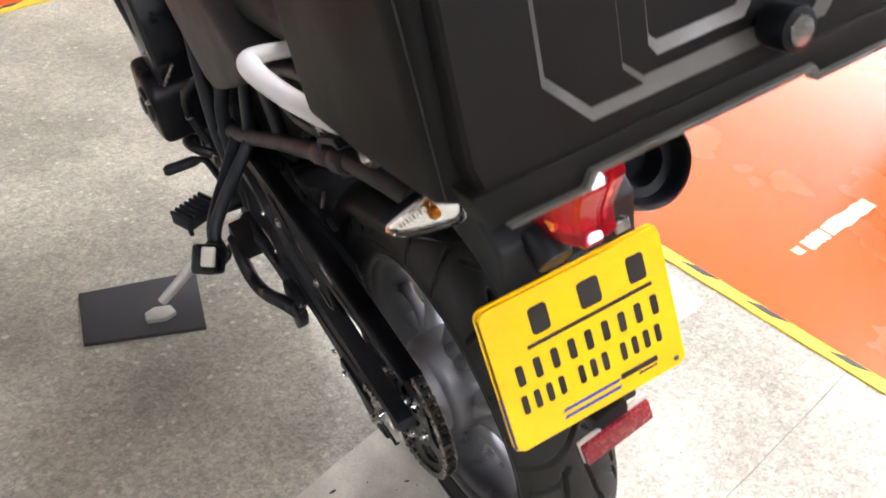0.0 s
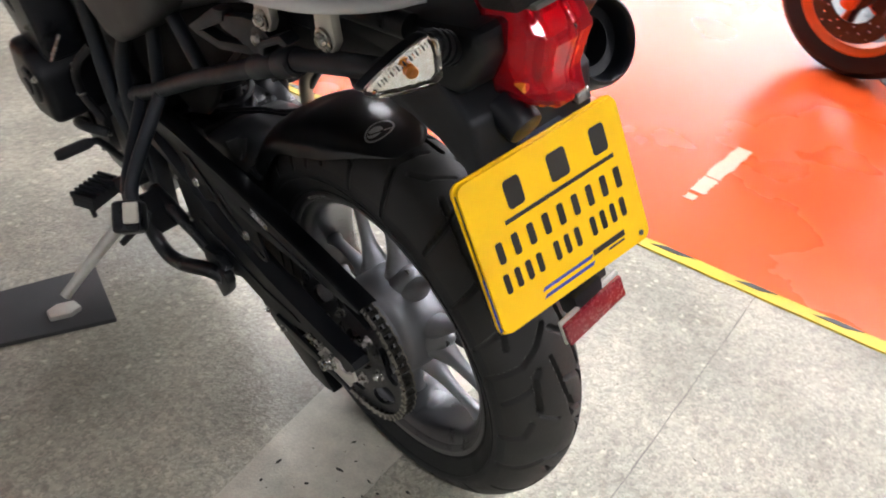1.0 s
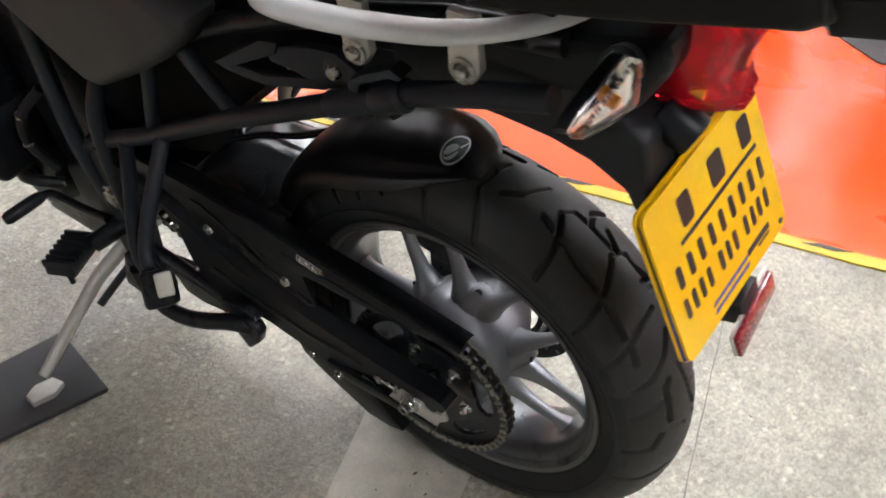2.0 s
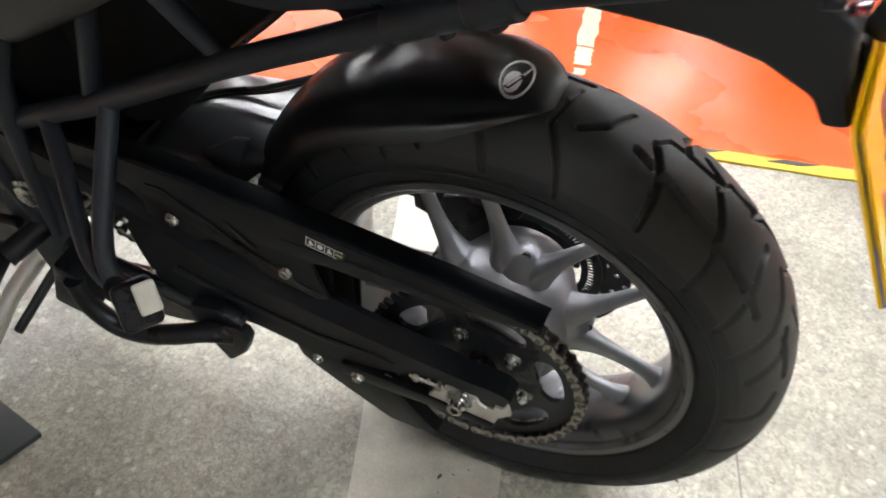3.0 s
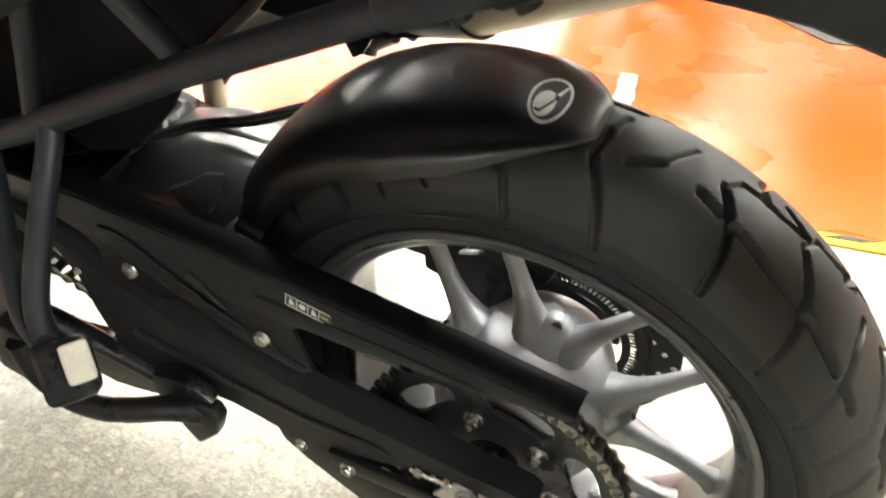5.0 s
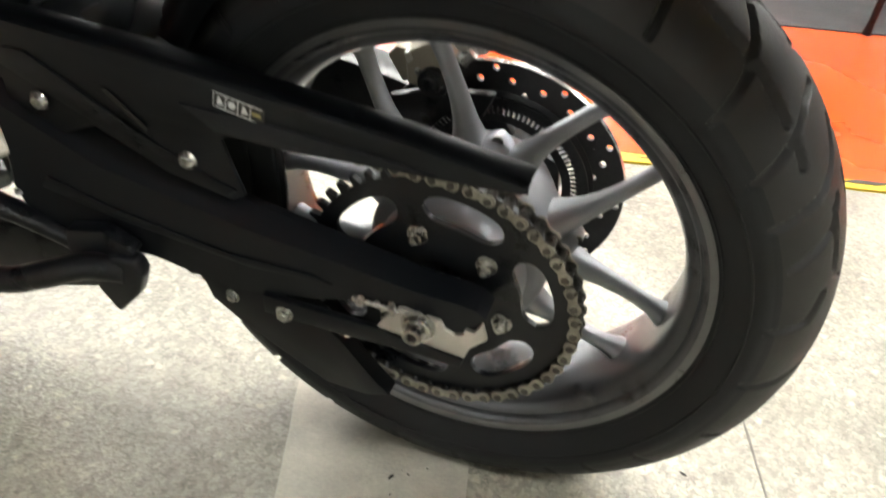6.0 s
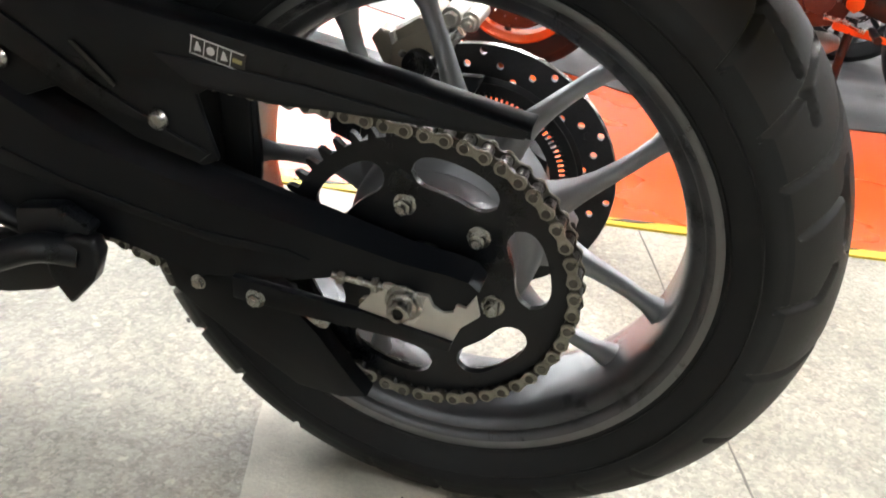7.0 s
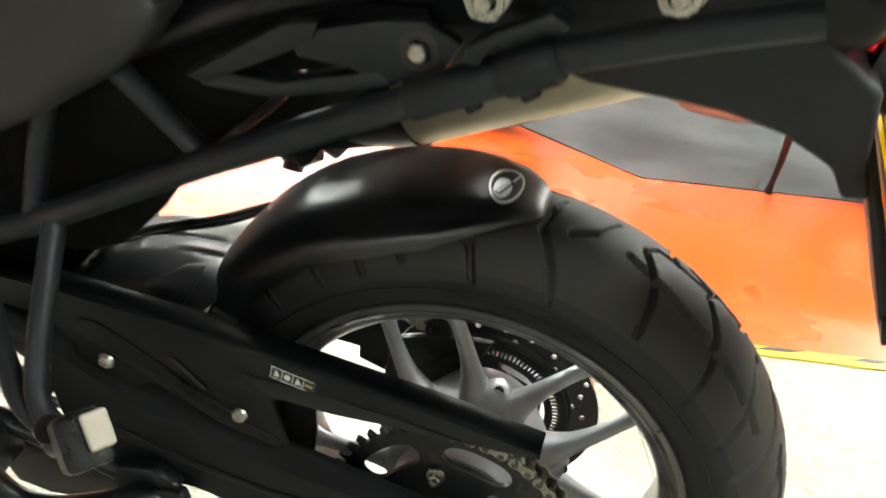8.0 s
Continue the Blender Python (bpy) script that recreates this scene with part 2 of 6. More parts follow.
def bevelled(bm, width, segments=2, angle=30):
    if width:
        edges = [e for e in bm.edges if len(e.link_faces) == 2 and e.calc_face_angle(0) > radians(angle)]
        bmesh.ops.bevel(bm, geom=edges, offset=width, segments=segments, profile=0.6, affect="EDGES", clamp_overlap=True)
    return bm


def box(size, at=(0, 0, 0), turn=(0, 0, 0), bevel=0.003, segments=2):
    bm = bmesh.new()
    bmesh.ops.create_cube(bm, size=1)
    bmesh.ops.scale(bm, vec=size, verts=bm.verts)
    bevelled(bm, bevel, segments)
    bmesh.ops.transform(bm, matrix=pose(*at, *turn), verts=bm.verts)
    return bm


def prism(outline, x0, x1, bevel=0.003, axis="x", segments=2):
    """An outline of (y, z) pairs drawn out from x0 to x1; or of (x, z) along y; or of (x, y) along z."""
    bm = bmesh.new()
    place = {"x": lambda a, b, c: (c, a, b), "y": lambda a, b, c: (a, c, b), "z": lambda a, b, c: (a, b, c)}[axis]
    low = [bm.verts.new(place(a, b, x0)) for a, b in outline]
    high = [bm.verts.new(place(a, b, x1)) for a, b in outline]
    bm.faces.new(low)
    bm.faces.new(high[::-1])
    for i in range(len(outline)):
        j = (i + 1) % len(outline)
        bm.faces.new((low[i], high[i], high[j], low[j]))
    bmesh.ops.recalc_face_normals(bm, faces=bm.faces)
    return bevelled(bm, bevel, segments)


def smooth_path(points, steps=8):
    """Points along a Catmull-Rom curve through the given ones."""
    p = [Vector(v) for v in points]
    p = [p[0] * 2 - p[1]] + p + [p[-1] * 2 - p[-2]]
    out = []
    for i in range(1, len(p) - 2):
        for k in range(steps):
            t = k / steps
            a, b, c, d = p[i - 1], p[i], p[i + 1], p[i + 2]
            out.append(0.5 * (2 * b + (c - a) * t + (2 * a - 5 * b + 4 * c - d) * t * t + (3 * b - a - 3 * c + d) * t ** 3))
    return out + [p[-2]]


def tube(points, radius, seg=14, curved=False, flat=1.0, steps=8, bm=None):
    """A round bar along points; radius one number or one for each point; flat squeezes it upright."""
    pts = smooth_path(points, steps) if curved else [Vector(v) for v in points]
    bm = bm or bmesh.new()
    rings, up = [], Vector((0.13, 0.21, 0.97))
    for i, c in enumerate(pts):
        d = (pts[min(i + 1, len(pts) - 1)] - pts[max(i - 1, 0)]).normalized()
        side = d.cross(up).normalized()
        top = side.cross(d).normalized()
        if isinstance(radius, (tuple, list)):
            f = i / (len(pts) - 1) * (len(radius) - 1)
            k = min(int(f), len(radius) - 2)
            r = radius[k] + (radius[k + 1] - radius[k]) * (f - k)
        else:
            r = radius
        rings.append([bm.verts.new(c + side * r * math.cos(a) + top * r * flat * math.sin(a)) for a in (2 * math.pi * s / seg for s in range(seg))])
    for a, b in zip(rings, rings[1:]):
        for s in range(seg):
            bm.faces.new((a[s], a[(s + 1) % seg], b[(s + 1) % seg], b[s]))
    bm.faces.new(rings[0][::-1])
    bm.faces.new(rings[-1])
    return bm


def cylinder(p0, p1, r0, r1=None, seg=24, bevel=0.0015):
    bm = bmesh.new()
    p0, p1 = Vector(p0), Vector(p1)
    bmesh.ops.create_cone(bm, cap_ends=True, segments=seg, radius1=r0, radius2=r0 if r1 is None else r1, depth=(p1 - p0).length)
    bevelled(bm, bevel, 2, 50)
    turn = (p1 - p0).to_track_quat("Z", "Y").to_matrix().to_4x4()
    bmesh.ops.transform(bm, matrix=Matrix.Translation((p0 + p1) / 2) @ turn, verts=bm.verts)
    return bm


def lathe(profile, seg=96, at=(0, 0, 0), closed=True):
    """A ring turned about the x axis from (x, radius) pairs."""
    bm = bmesh.new()
    rings = []
    for s in range(seg):
        a = 2 * math.pi * s / seg
        rings.append([bm.verts.new((x + at[0], r * math.cos(a) + at[1], r * math.sin(a) + at[2])) for x, r in profile])
    count = len(profile) if closed else len(profile) - 1
    for s in range(seg):
        a, b = rings[s], rings[(s + 1) % seg]
        for i in range(count):
            j = (i + 1) % len(profile)
            bm.faces.new((a[i], a[j], b[j], b[i]))
    return bm


def joined(*meshes):
    """Several bmeshes that make up one part."""
    first = meshes[0]
    for other in meshes[1:]:
        me = bpy.data.meshes.new("join")
        other.to_mesh(me)
        other.free()
        first.from_mesh(me)
        bpy.data.meshes.remove(me)
    return first


def hex_bolt(at, radius=0.008, length=0.008, way=(-1, 0, 0), stud=0.5):
    """A flanged hexagon nut with the end of its stud."""
    at, way = Vector(at), Vector(way).normalized()
    return joined(cylinder(at, at + way * length * 0.25, radius * 1.35, seg=20, bevel=0.0006), cylinder(at, at + way * length, radius, seg=6, bevel=0.0008),
                  cylinder(at, at + way * length * (1 + stud), radius * 0.5, seg=12, bevel=0.0005))


def dome_bolt(at, radius=0.009, length=0.006, way=(-1, 0, 0)):
    """A button-head screw with a hexagon socket."""
    at, way = Vector(at), Vector(way).normalized()
    return joined(cylinder(at, at + way * length, radius, radius * 0.62, seg=20, bevel=0.0012), cylinder(at + way * length * 0.98, at + way * length * 1.02, radius * 0.36, seg=6, bevel=0))


# ---- the room ----
def slab(name, outline, z0, z1, mat, label, category, bevel=0.0, kind="structure"):
    return tagged(part(name, prism(outline, z0, z1, bevel, "z"), mat), label, category, kind=kind)


X0, X1, Y0, Y1, TOP = -4.0, 8.0, -7.0, 9.0, 3.4
slab("floor", [(X0, Y0), (X1, Y0), (X1, Y1), (X0, Y1)], -0.2, 0.0, FLOOR_MAT, "grey speckled resin showroom floor with scuffs", "floor")
slab("ceiling", [(X0, Y0), (X1, Y0), (X1, Y1), (X0, Y1)], TOP, TOP + 0.2, CEILING_MAT, "plain white showroom ceiling", "ceiling")
slab("wall_south", [(X0, Y0 - 0.2), (X1, Y0 - 0.2), (X1, Y0), (X0, Y0)], 0, TOP, WALL_MAT, "plain grey painted showroom wall", "wall")
slab("wall_north", [(X0, Y1), (X1, Y1), (X1, Y1 + 0.2), (X0, Y1 + 0.2)], 0, TOP, WALL_MAT, "plain grey painted showroom wall", "wall")


def window_wall(name, x, y0, y1, z0, z1, ya, yb):
    """A wall across the room's end with one opening through it."""
    pieces = [box((0.2, y0 - ya, TOP), (x, (y0 + ya) / 2, TOP / 2), bevel=0), box((0.2, yb - y1, TOP), (x, (y1 + yb) / 2, TOP / 2), bevel=0),
              box((0.2, y1 - y0, z0), (x, (y0 + y1) / 2, z0 / 2), bevel=0), box((0.2, y1 - y0, TOP - z1), (x, (y0 + y1) / 2, (TOP + z1) / 2), bevel=0)]
    tagged(part(name, joined(*pieces), WALL_MAT), "grey showroom wall with a wide window opening", "wall", kind="structure")


def shop_window(name, x, y0, y1, z0, z1, n):
    w = tagged(part(name, box((0.06, y1 - y0, 0.06), (x, (y0 + y1) / 2, z0 + 0.03), bevel=0.004), FRAME_WHITE), "wide shop window with white frame and daylight", "window", kind="structure")
    part("window_frame", box((0.06, y1 - y0, 0.06), (x, (y0 + y1) / 2, z1 - 0.03), bevel=0.004), FRAME_WHITE, w)
    for k in range(n + 1):
        y = y0 + 0.03 + (y1 - y0 - 0.06) * k / n
        part("mullion", box((0.06, 0.06, z1 - z0 - 0.12), (x, y, (z0 + z1) / 2), bevel=0.004), FRAME_WHITE, w)
    for k in range(n):
        a = y0 + 0.06 + (y1 - y0 - 0.06) * k / n
        b = y0 + (y1 - y0 - 0.06) * (k + 1) / n
        pane = part("pane", box((0.008, b - a, z1 - z0 - 0.12), (x, (a + b) / 2, (z0 + z1) / 2), bevel=0), WINDOW_GLASS, w)
        pane.visible_shadow = False


EAST = (X1 + 0.1, 1.2, 6.6, 0.6, 3.32)
WEST = (X0 - 0.1, -0.8, 2.3, 0.72, 1.6)
window_wall("wall_east", *EAST, Y0, Y1)
shop_window("window_1", *EAST, 3)
tagged(part("backdrop", box((0.05, 12, 6), (X1 + 1.6, 3.9, 2.2), bevel=0), SUNLIT), "plain bright overcast daylight outside the window", "backdrop", kind="structure")
window_wall("wall_west", *WEST, Y0 - 0.2, Y1 + 0.2)
shop_window("window_2", *WEST, 2)
tagged(part("backdrop", box((0.05, 8, 5), (X0 - 1.6, 0.7, 2.2), bevel=0), DAY), "plain bright overcast daylight outside the window", "backdrop", kind="structure")


def tape_x(y):
    return 0.945 - 0.235 * y


def tape_y(x):
    return 2.31 + 0.3 * x


CORNER = (0.378, 2.423)
slab("red_floor_area", [(tape_x(-3.5), -3.5), (3.6, -3.5), (5.0, 3.4), (-3.5, 3.4), (-3.5, tape_y(-3.5)), CORNER], -0.02, 0.003, RED_FLOOR, "glossy orange-red painted display floor", "floor")
slab("dark_floor_area", [(2.13, -0.13), (2.33, -0.8), (3.2, -3.8), (7.9, -3.8), (7.9, 4.0), (4.9, 3.5), (2.47, 0.33)], -0.01, 0.007, BLACK_FLOOR, "dark grey rubber display floor with scuffed sheen", "floor")


def painted_band():
    """A pale band that runs under the wheel, with a ragged worn edge."""
    left, right = [], []
    rng = random.Random(5)
    n = 60
    for i in range(n + 1):
        x = -1.6 + 2.42 * i / n
        left.append((x, 0.196 + 0.36 * x + rng.uniform(-0.0012, 0.0012)))
        right.append((x, -0.026 + 0.25 * x + rng.uniform(-0.004, 0.004)))
    bm = prism(left + right[::-1], -0.02, 0.002, 0, "z")
    return tagged(part("painted_band", bm, STRIPE_PAINT), "worn pale painted band across the resin floor", "floor marking", kind="structure")


painted_band()


def floor_joint():
    """A hairline joint in the resin, not quite straight."""
    rng = random.Random(8)
    n, left, right = 50, [], []
    for i in range(n + 1):
        x = -1.5 + 2.48 * i / n
        y = -0.366 + 0.248 * x + rng.uniform(-0.0015, 0.0015)
        w = rng.uniform(0.0006, 0.0016)
        left.append((x, y + w))
        right.append((x, y - w))
    return tagged(part("floor_joint", prism(left + right[::-1], -0.01, 0.0012, 0, "z"), JOINT), "hairline joint in the resin floor", "floor joint", kind="structure")


floor_joint()


def hazard_tape(name, a, b, width):
    """Yellow floor tape with the remains of black slanting bars."""
    a, b = Vector((*a, 0)), Vector((*b, 0))
    along = (b - a).normalized()
    side = Vector((-along.y, along.x, 0))
    length, rng = (b - a).length, random.Random(3)
    n = int(length / 0.05)
    rows = [[], []]
    for i in range(n + 1):
        c = a + along * length * i / n
        for s in (0, 1):
            v = c + side * ((2 * s - 1) * width / 2 + rng.uniform(-0.0018, 0.0018))
            rows[s].append((v.x, v.y))
    bm = prism(rows[0] + rows[1][::-1], -0.01, 0.0045, 0, "z")
    tape = tagged(part(name, bm, TAPE_YELLOW), "worn yellow and black hazard tape on the floor", "floor tape", kind="structure")
    bm = bmesh.new()
    for i in range(int(length / 0.2)):
        c = a + along * (0.2 * i + 0.03 + rng.uniform(-0.01, 0.01))
        w = rng.uniform(0.055, 0.085)
        k = [c + side * (-width / 2 + 0.002), c + along * w + side * (-width / 2 + 0.002), c + along * (w + 0.035) + side * (-width * 0.08), c + along * 0.04 + side * (-width * 0.08)]
        lo = [bm.verts.new((v.x, v.y, 0.002)) for v in k]
        hi = [bm.verts.new((v.x, v.y, 0.0056)) for v in k]
        bm.faces.new(hi)
        for p in range(4):
            bm.faces.new((lo[p], lo[(p + 1) % 4], hi[(p + 1) % 4], hi[p]))
    part("black_bar_print", bm, TAPE_BLACK, tape, "black slanting bars")


hazard_tape("hazard_tape_east", (tape_x(-3.5), -3.5), CORNER, 0.042)
hazard_tape("hazard_tape_north", CORNER, (-3.5, tape_y(-3.5)), 0.042)


def torn_strip():
    """Pale paper tape stuck to the red floor, torn in three."""
    a, b = Vector((1.178, 0.222)), Vector((1.572, 0.300))
    along = (b - a).normalized()
    side = Vector((-along.y, along.x))
    strip = thing("torn_paper_strip", pose(0, 0, 0), "torn pale paper tape stuck to the red floor", "paper tape")
    for t0, t1, w in ((0.0, 0.032, 0.026), (0.052, 0.15, 0.044), (0.158, 0.395, 0.048)):
        rng = random.Random(int(t0 * 1000))
        pts = []
        for k in range(9):
            pts.append(a + along * (t0 + (t1 - t0) * k / 8) + side * (-w / 2 + rng.uniform(-0.004, 0.004)))
        for k in range(9):
            pts.append(a + along * (t1 - (t1 - t0) * k / 8) + side * (w / 2 + rng.uniform(-0.004, 0.004)))
        part("strip_piece", prism([(p.x, p.y) for p in pts], -0.01, 0.0046, 0, "z"), PAPER, strip)


torn_strip()


def floor_crumbs():
    """Rubber crumbs and scuffs round the tyre's foot."""
    rng = random.Random(11)
    bm = bmesh.new()
    for i in range(64):
        if i < 42:
            x, y = rng.gauss(-0.10, 0.06), rng.gauss(0.0, 0.055)
        else:
            x, y = rng.uniform(-1.2, 0.6), rng.uniform(-0.9, 0.9)
        r = 0.001 + 0.0032 * rng.random() ** 2
        n = rng.randint(5, 7)
        stretch, turn = rng.uniform(0.7, 3.2), rng.uniform(0, 6.3)
        vs = []
        for k in range(n):
            q = 2 * math.pi * k / n
            u, v = r * stretch * math.cos(q) * rng.uniform(0.6, 1.2), r * math.sin(q) * rng.uniform(0.6, 1.2)
            vs.append((x + u * math.cos(turn) - v * math.sin(turn), y + u * math.sin(turn) + v * math.cos(turn)))
        lo = [bm.verts.new((a, b, 0.0017)) for a, b in vs]
        top = bm.verts.new((x, y, 0.0017 + r * 0.5))
        for k in range(n):
            bm.faces.new((lo[k], lo[(k + 1) % n], top))
    return tagged(part("rubber_crumbs", bm, DIRT), "black rubber crumbs scattered on the floor", "dirt", kind="stuff")


floor_crumbs()


def ceiling_light():
    lamp = thing("ceiling_light", pose(0, 0, TOP), "white linear ceiling lamp with lit diffuser", "ceiling lamp", "ceiling lamps")
    part("housing", box((0.34, 1.62, 0.06), (0, 0, -0.03), bevel=0.008), HOUSING, lamp)
    part("diffuser", box((0.28, 1.54, 0.02), (0, 0, -0.066), bevel=0.006), GLOW, lamp, "lit white diffuser")
    return lamp


first_lamp = ceiling_light()
spots = [(1.5, -3.0), (1.5, 0.4), (2.3, 4.1), (4.3, -3.0), (4.3, 0.4), (4.1, 5.0), (7.0, -3.0), (7.0, 0.4), (7.2, 6.6), (-1.5, -3.0)]
first_lamp.matrix_basis = pose(*spots[0], TOP)
for sx, sy in spots[1:]:
    copy_thing(first_lamp, pose(sx, sy, TOP))


# ---- the motorcycle: x to its right, y ahead, z up, from the rear axle ----
bike = thing("motorcycle", pose(0, 0, AXLE, 0, -LEAN, 0), "black adventure motorcycle leaning on its side stand", "motorcycle")
TYRE_R = 0.329


# rear wheel
def rim_mesh():
    outer = [(-0.061, 0.2338), (-0.052, 0.2338), (-0.046, 0.219), (-0.03, 0.212), (0.03, 0.212), (0.046, 0.219), (0.052, 0.2338), (0.061, 0.2338)]
    inner = [(0.0615, 0.2302), (0.0595, 0.2245), (0.0562, 0.2200), (0.0535, 0.2190), (0.0505, 0.2120), (0.044, 0.2060), (0.03, 0.2025), (-0.03, 0.2025), (-0.044, 0.2060), (-0.0505, 0.2120), (-0.0535, 0.2190), (-0.0562, 0.2200), (-0.0595, 0.2245), (-0.0615, 0.2302)]
    return lathe(outer + inner, 144)


wheel = part("rear_wheel", rim_mesh(), RIM_GREY, bike, "grey cast alloy rim", 40)
lip = part("rim_lip", lathe([(-0.0622, 0.2345), (-0.0622, 0.2307), (-0.0602, 0.2268), (-0.0590, 0.2345)], 144), ALLOY_EDGE, wheel, "machined rim edge")


def tyre_mesh():
    """A tyre with its tread cut in: a fine grid round the casing, lowered along the grooves."""
    prof = []
    sidewall = [(-0.058, 0.2267), (-0.0612, 0.2352), (-0.0668, 0.247), (-0.0722, 0.2595), (-0.0752, 0.2685), (-0.0752, 0.2750)]
    crown = []
    for i in range(107):
        v = -1 + 2 * i / 106
        crown.append((0.0735 * math.sin(v * 1.42) / math.sin(1.42), TYRE_R - 0.050 * (1 - math.cos(v * 1.42)) / (1 - math.cos(1.42))))
    left = [(x, r) for x, r in sidewall]
    right = [(-x, r) for x, r in sidewall[::-1]]
    prof = left + crown + right
    seg = 1400
    px = np.array([p[0] for p in prof])
    pr = np.array([p[1] for p in prof])
    is_crown = np.zeros(len(prof), bool)
    is_crown[len(left):len(left) + len(crown)] = True
    across = np.concatenate([[0], np.cumsum(np.hypot(np.diff(px), np.diff(pr)))])
    across = across - across[len(prof) // 2]
    pitches = 4
    pitch = 2 * math.pi * TYRE_R / pitches
    u = np.linspace(0, 2 * math.pi * TYRE_R, seg, endpoint=False)[:, None]
    v = across[None, :]
    depth = np.zeros((seg, len(prof)))

    def groove(u0, v0, u1, v1, width, deep):
        du, dv = u1 - u0, v1 - v0
        for turn in range(pitches):
            a = (u - (u0 + turn * pitch) + math.pi * TYRE_R) % (2 * math.pi * TYRE_R) - math.pi * TYRE_R
            s = np.clip((a * du + (v - v0) * dv) / (du * du + dv * dv), 0, 1)
            d = np.hypot(a - s * du, v - v0 - s * dv)
            depth[:] = np.maximum(depth, deep * np.clip((width / 2 + 0.0014 - d) / 0.0028, 0, 1))

    def run(points, width, deep, sign=1, shift=0.0):
        pts = [(radians(a + shift) * TYRE_R, float(np.interp(sign * x, px[is_crown], across[is_crown]))) for a, x in points]
        for (a, p), (b, q) in zip(pts, pts[1:]):
            groove(a, p, b, q, width, deep)

    # one pitch of the tread, by degrees round the wheel and distance from the middle
    broad = ([(86.6, -0.058), (88, -0.0735)],
             [(98.4, -0.004), (97.2, -0.030), (100.6, -0.060), (102.6, -0.0735)],
             [(102.0, -0.0265), (105.8, -0.0138)],
             [(111.7, -0.020), (115.2, -0.0265)],
             [(114.2, -0.003), (116.5, -0.025), (118.0, -0.047), (119.0, -0.069)],
             [(116.6, -0.027), (124.4, -0.0375), (131.0, -0.041), (142.2, -0.048)],
             [(127.5, 0.001), (131.0, -0.031), (133.0, -0.053), (134.8, -0.073)],
             [(141.6, 0.001), (142.1, -0.0217), (144.5, -0.0480), (147.3, -0.073)],
             [(145.0, -0.0475), (149.0, -0.0510)],
             [(147.6, 0.003), (151.8, -0.018), (154.8, -0.042), (156.3, -0.0725)],
             [(157.4, -0.024), (161.4, -0.0380), (164.6, -0.0690)],
             [(158.4, -0.031), (168.7, -0.035)],
             [(172.0, -0.047), (176.4, -0.057)])
    thin = ([(105.8, -0.0138), (109.2, 0.017)], [(98.4, -0.004), (99.6, 0.016)], [(114.2, -0.003), (116.4, 0.012)], [(127.5, 0.001), (129.6, 0.020)], [(170.3, -0.034), (173.4, -0.010)])
    along = ([(116.5, 0.012), (126.8, 0.010)], [(129.8, 0.021), (138.7, 0.018)], [(155.9, -0.002), (166.4, 0.007), (175.6, 0.016)])
    for sign, shift in ((1, 0.0), (-1, 22.0)):
        for line in broad:
            run(line if sign > 0 else [(a, min(x, -0.012)) for a, x in line], 0.0066, 0.0078, sign, shift)
    for line in thin:
        run(line, 0.0032, 0.0036)
    for line in along:
        run(line, 0.0044, 0.0065)
    ang = np.linspace(0, 2 * math.pi, seg, endpoint=False)
    rad = pr[None, :] - depth
    inner = [(0.056, 0.222), (-0.056, 0.222)]
    rad = np.concatenate([rad, np.repeat(np.array([[r for _, r in inner]]), seg, 0)], 1)
    xs = np.concatenate([px, [x for x, _ in inner]])
    count = rad.shape[1]
    verts = np.stack([np.repeat(xs[None, :], seg, 0), rad * np.cos(ang)[:, None], rad * np.sin(ang)[:, None]], -1).reshape(-1, 3)
    # the tread lies flat where it carries the wheel
    high = AXLE + verts[:, 0] * math.sin(radians(LEAN)) + verts[:, 2] * math.cos(radians(LEAN))
    verts[:, 2] += np.clip(0.0026 - high, 0, None) / math.cos(radians(LEAN))
    i, j = np.meshgrid(np.arange(seg), np.arange(count), indexing="ij")
    i2, j2 = (i + 1) % seg, (j + 1) % count
    quads = np.stack([i * count + j, i2 * count + j, i2 * count + j2, i * count + j2], -1).reshape(-1, 4)
    me = bpy.data.meshes.new("tyre")
    me.from_pydata(verts.tolist(), [], quads.tolist())
    me.materials.append(RUBBER)
    me.materials.append(TREAD)
    tread_cells = np.zeros(count, np.int32)
    tread_cells[len(left) + 4:len(left) + len(crown) - 5] = 1
    me.polygons.foreach_set("material_index", np.tile(tread_cells, seg))
    me.polygons.foreach_set("use_smooth", [True] * len(me.polygons))
    me.set_sharp_from_angle(angle=radians(38))
    ob = new("tyre", me)
    ob.parent = wheel
    ob["label"] = "black rubber tyre with slanted tread grooves"
    return ob


tyre_mesh()
for rr, xx in ((0.2385, -0.0630), (0.263, -0.0738)):
    part("sidewall_rib", lathe([(xx, rr - 0.0016), (xx - 0.0012, rr), (xx + 0.0008, rr + 0.0018), (xx + 0.003, rr)], 144), RUBBER, wheel, "raised rubber rib")

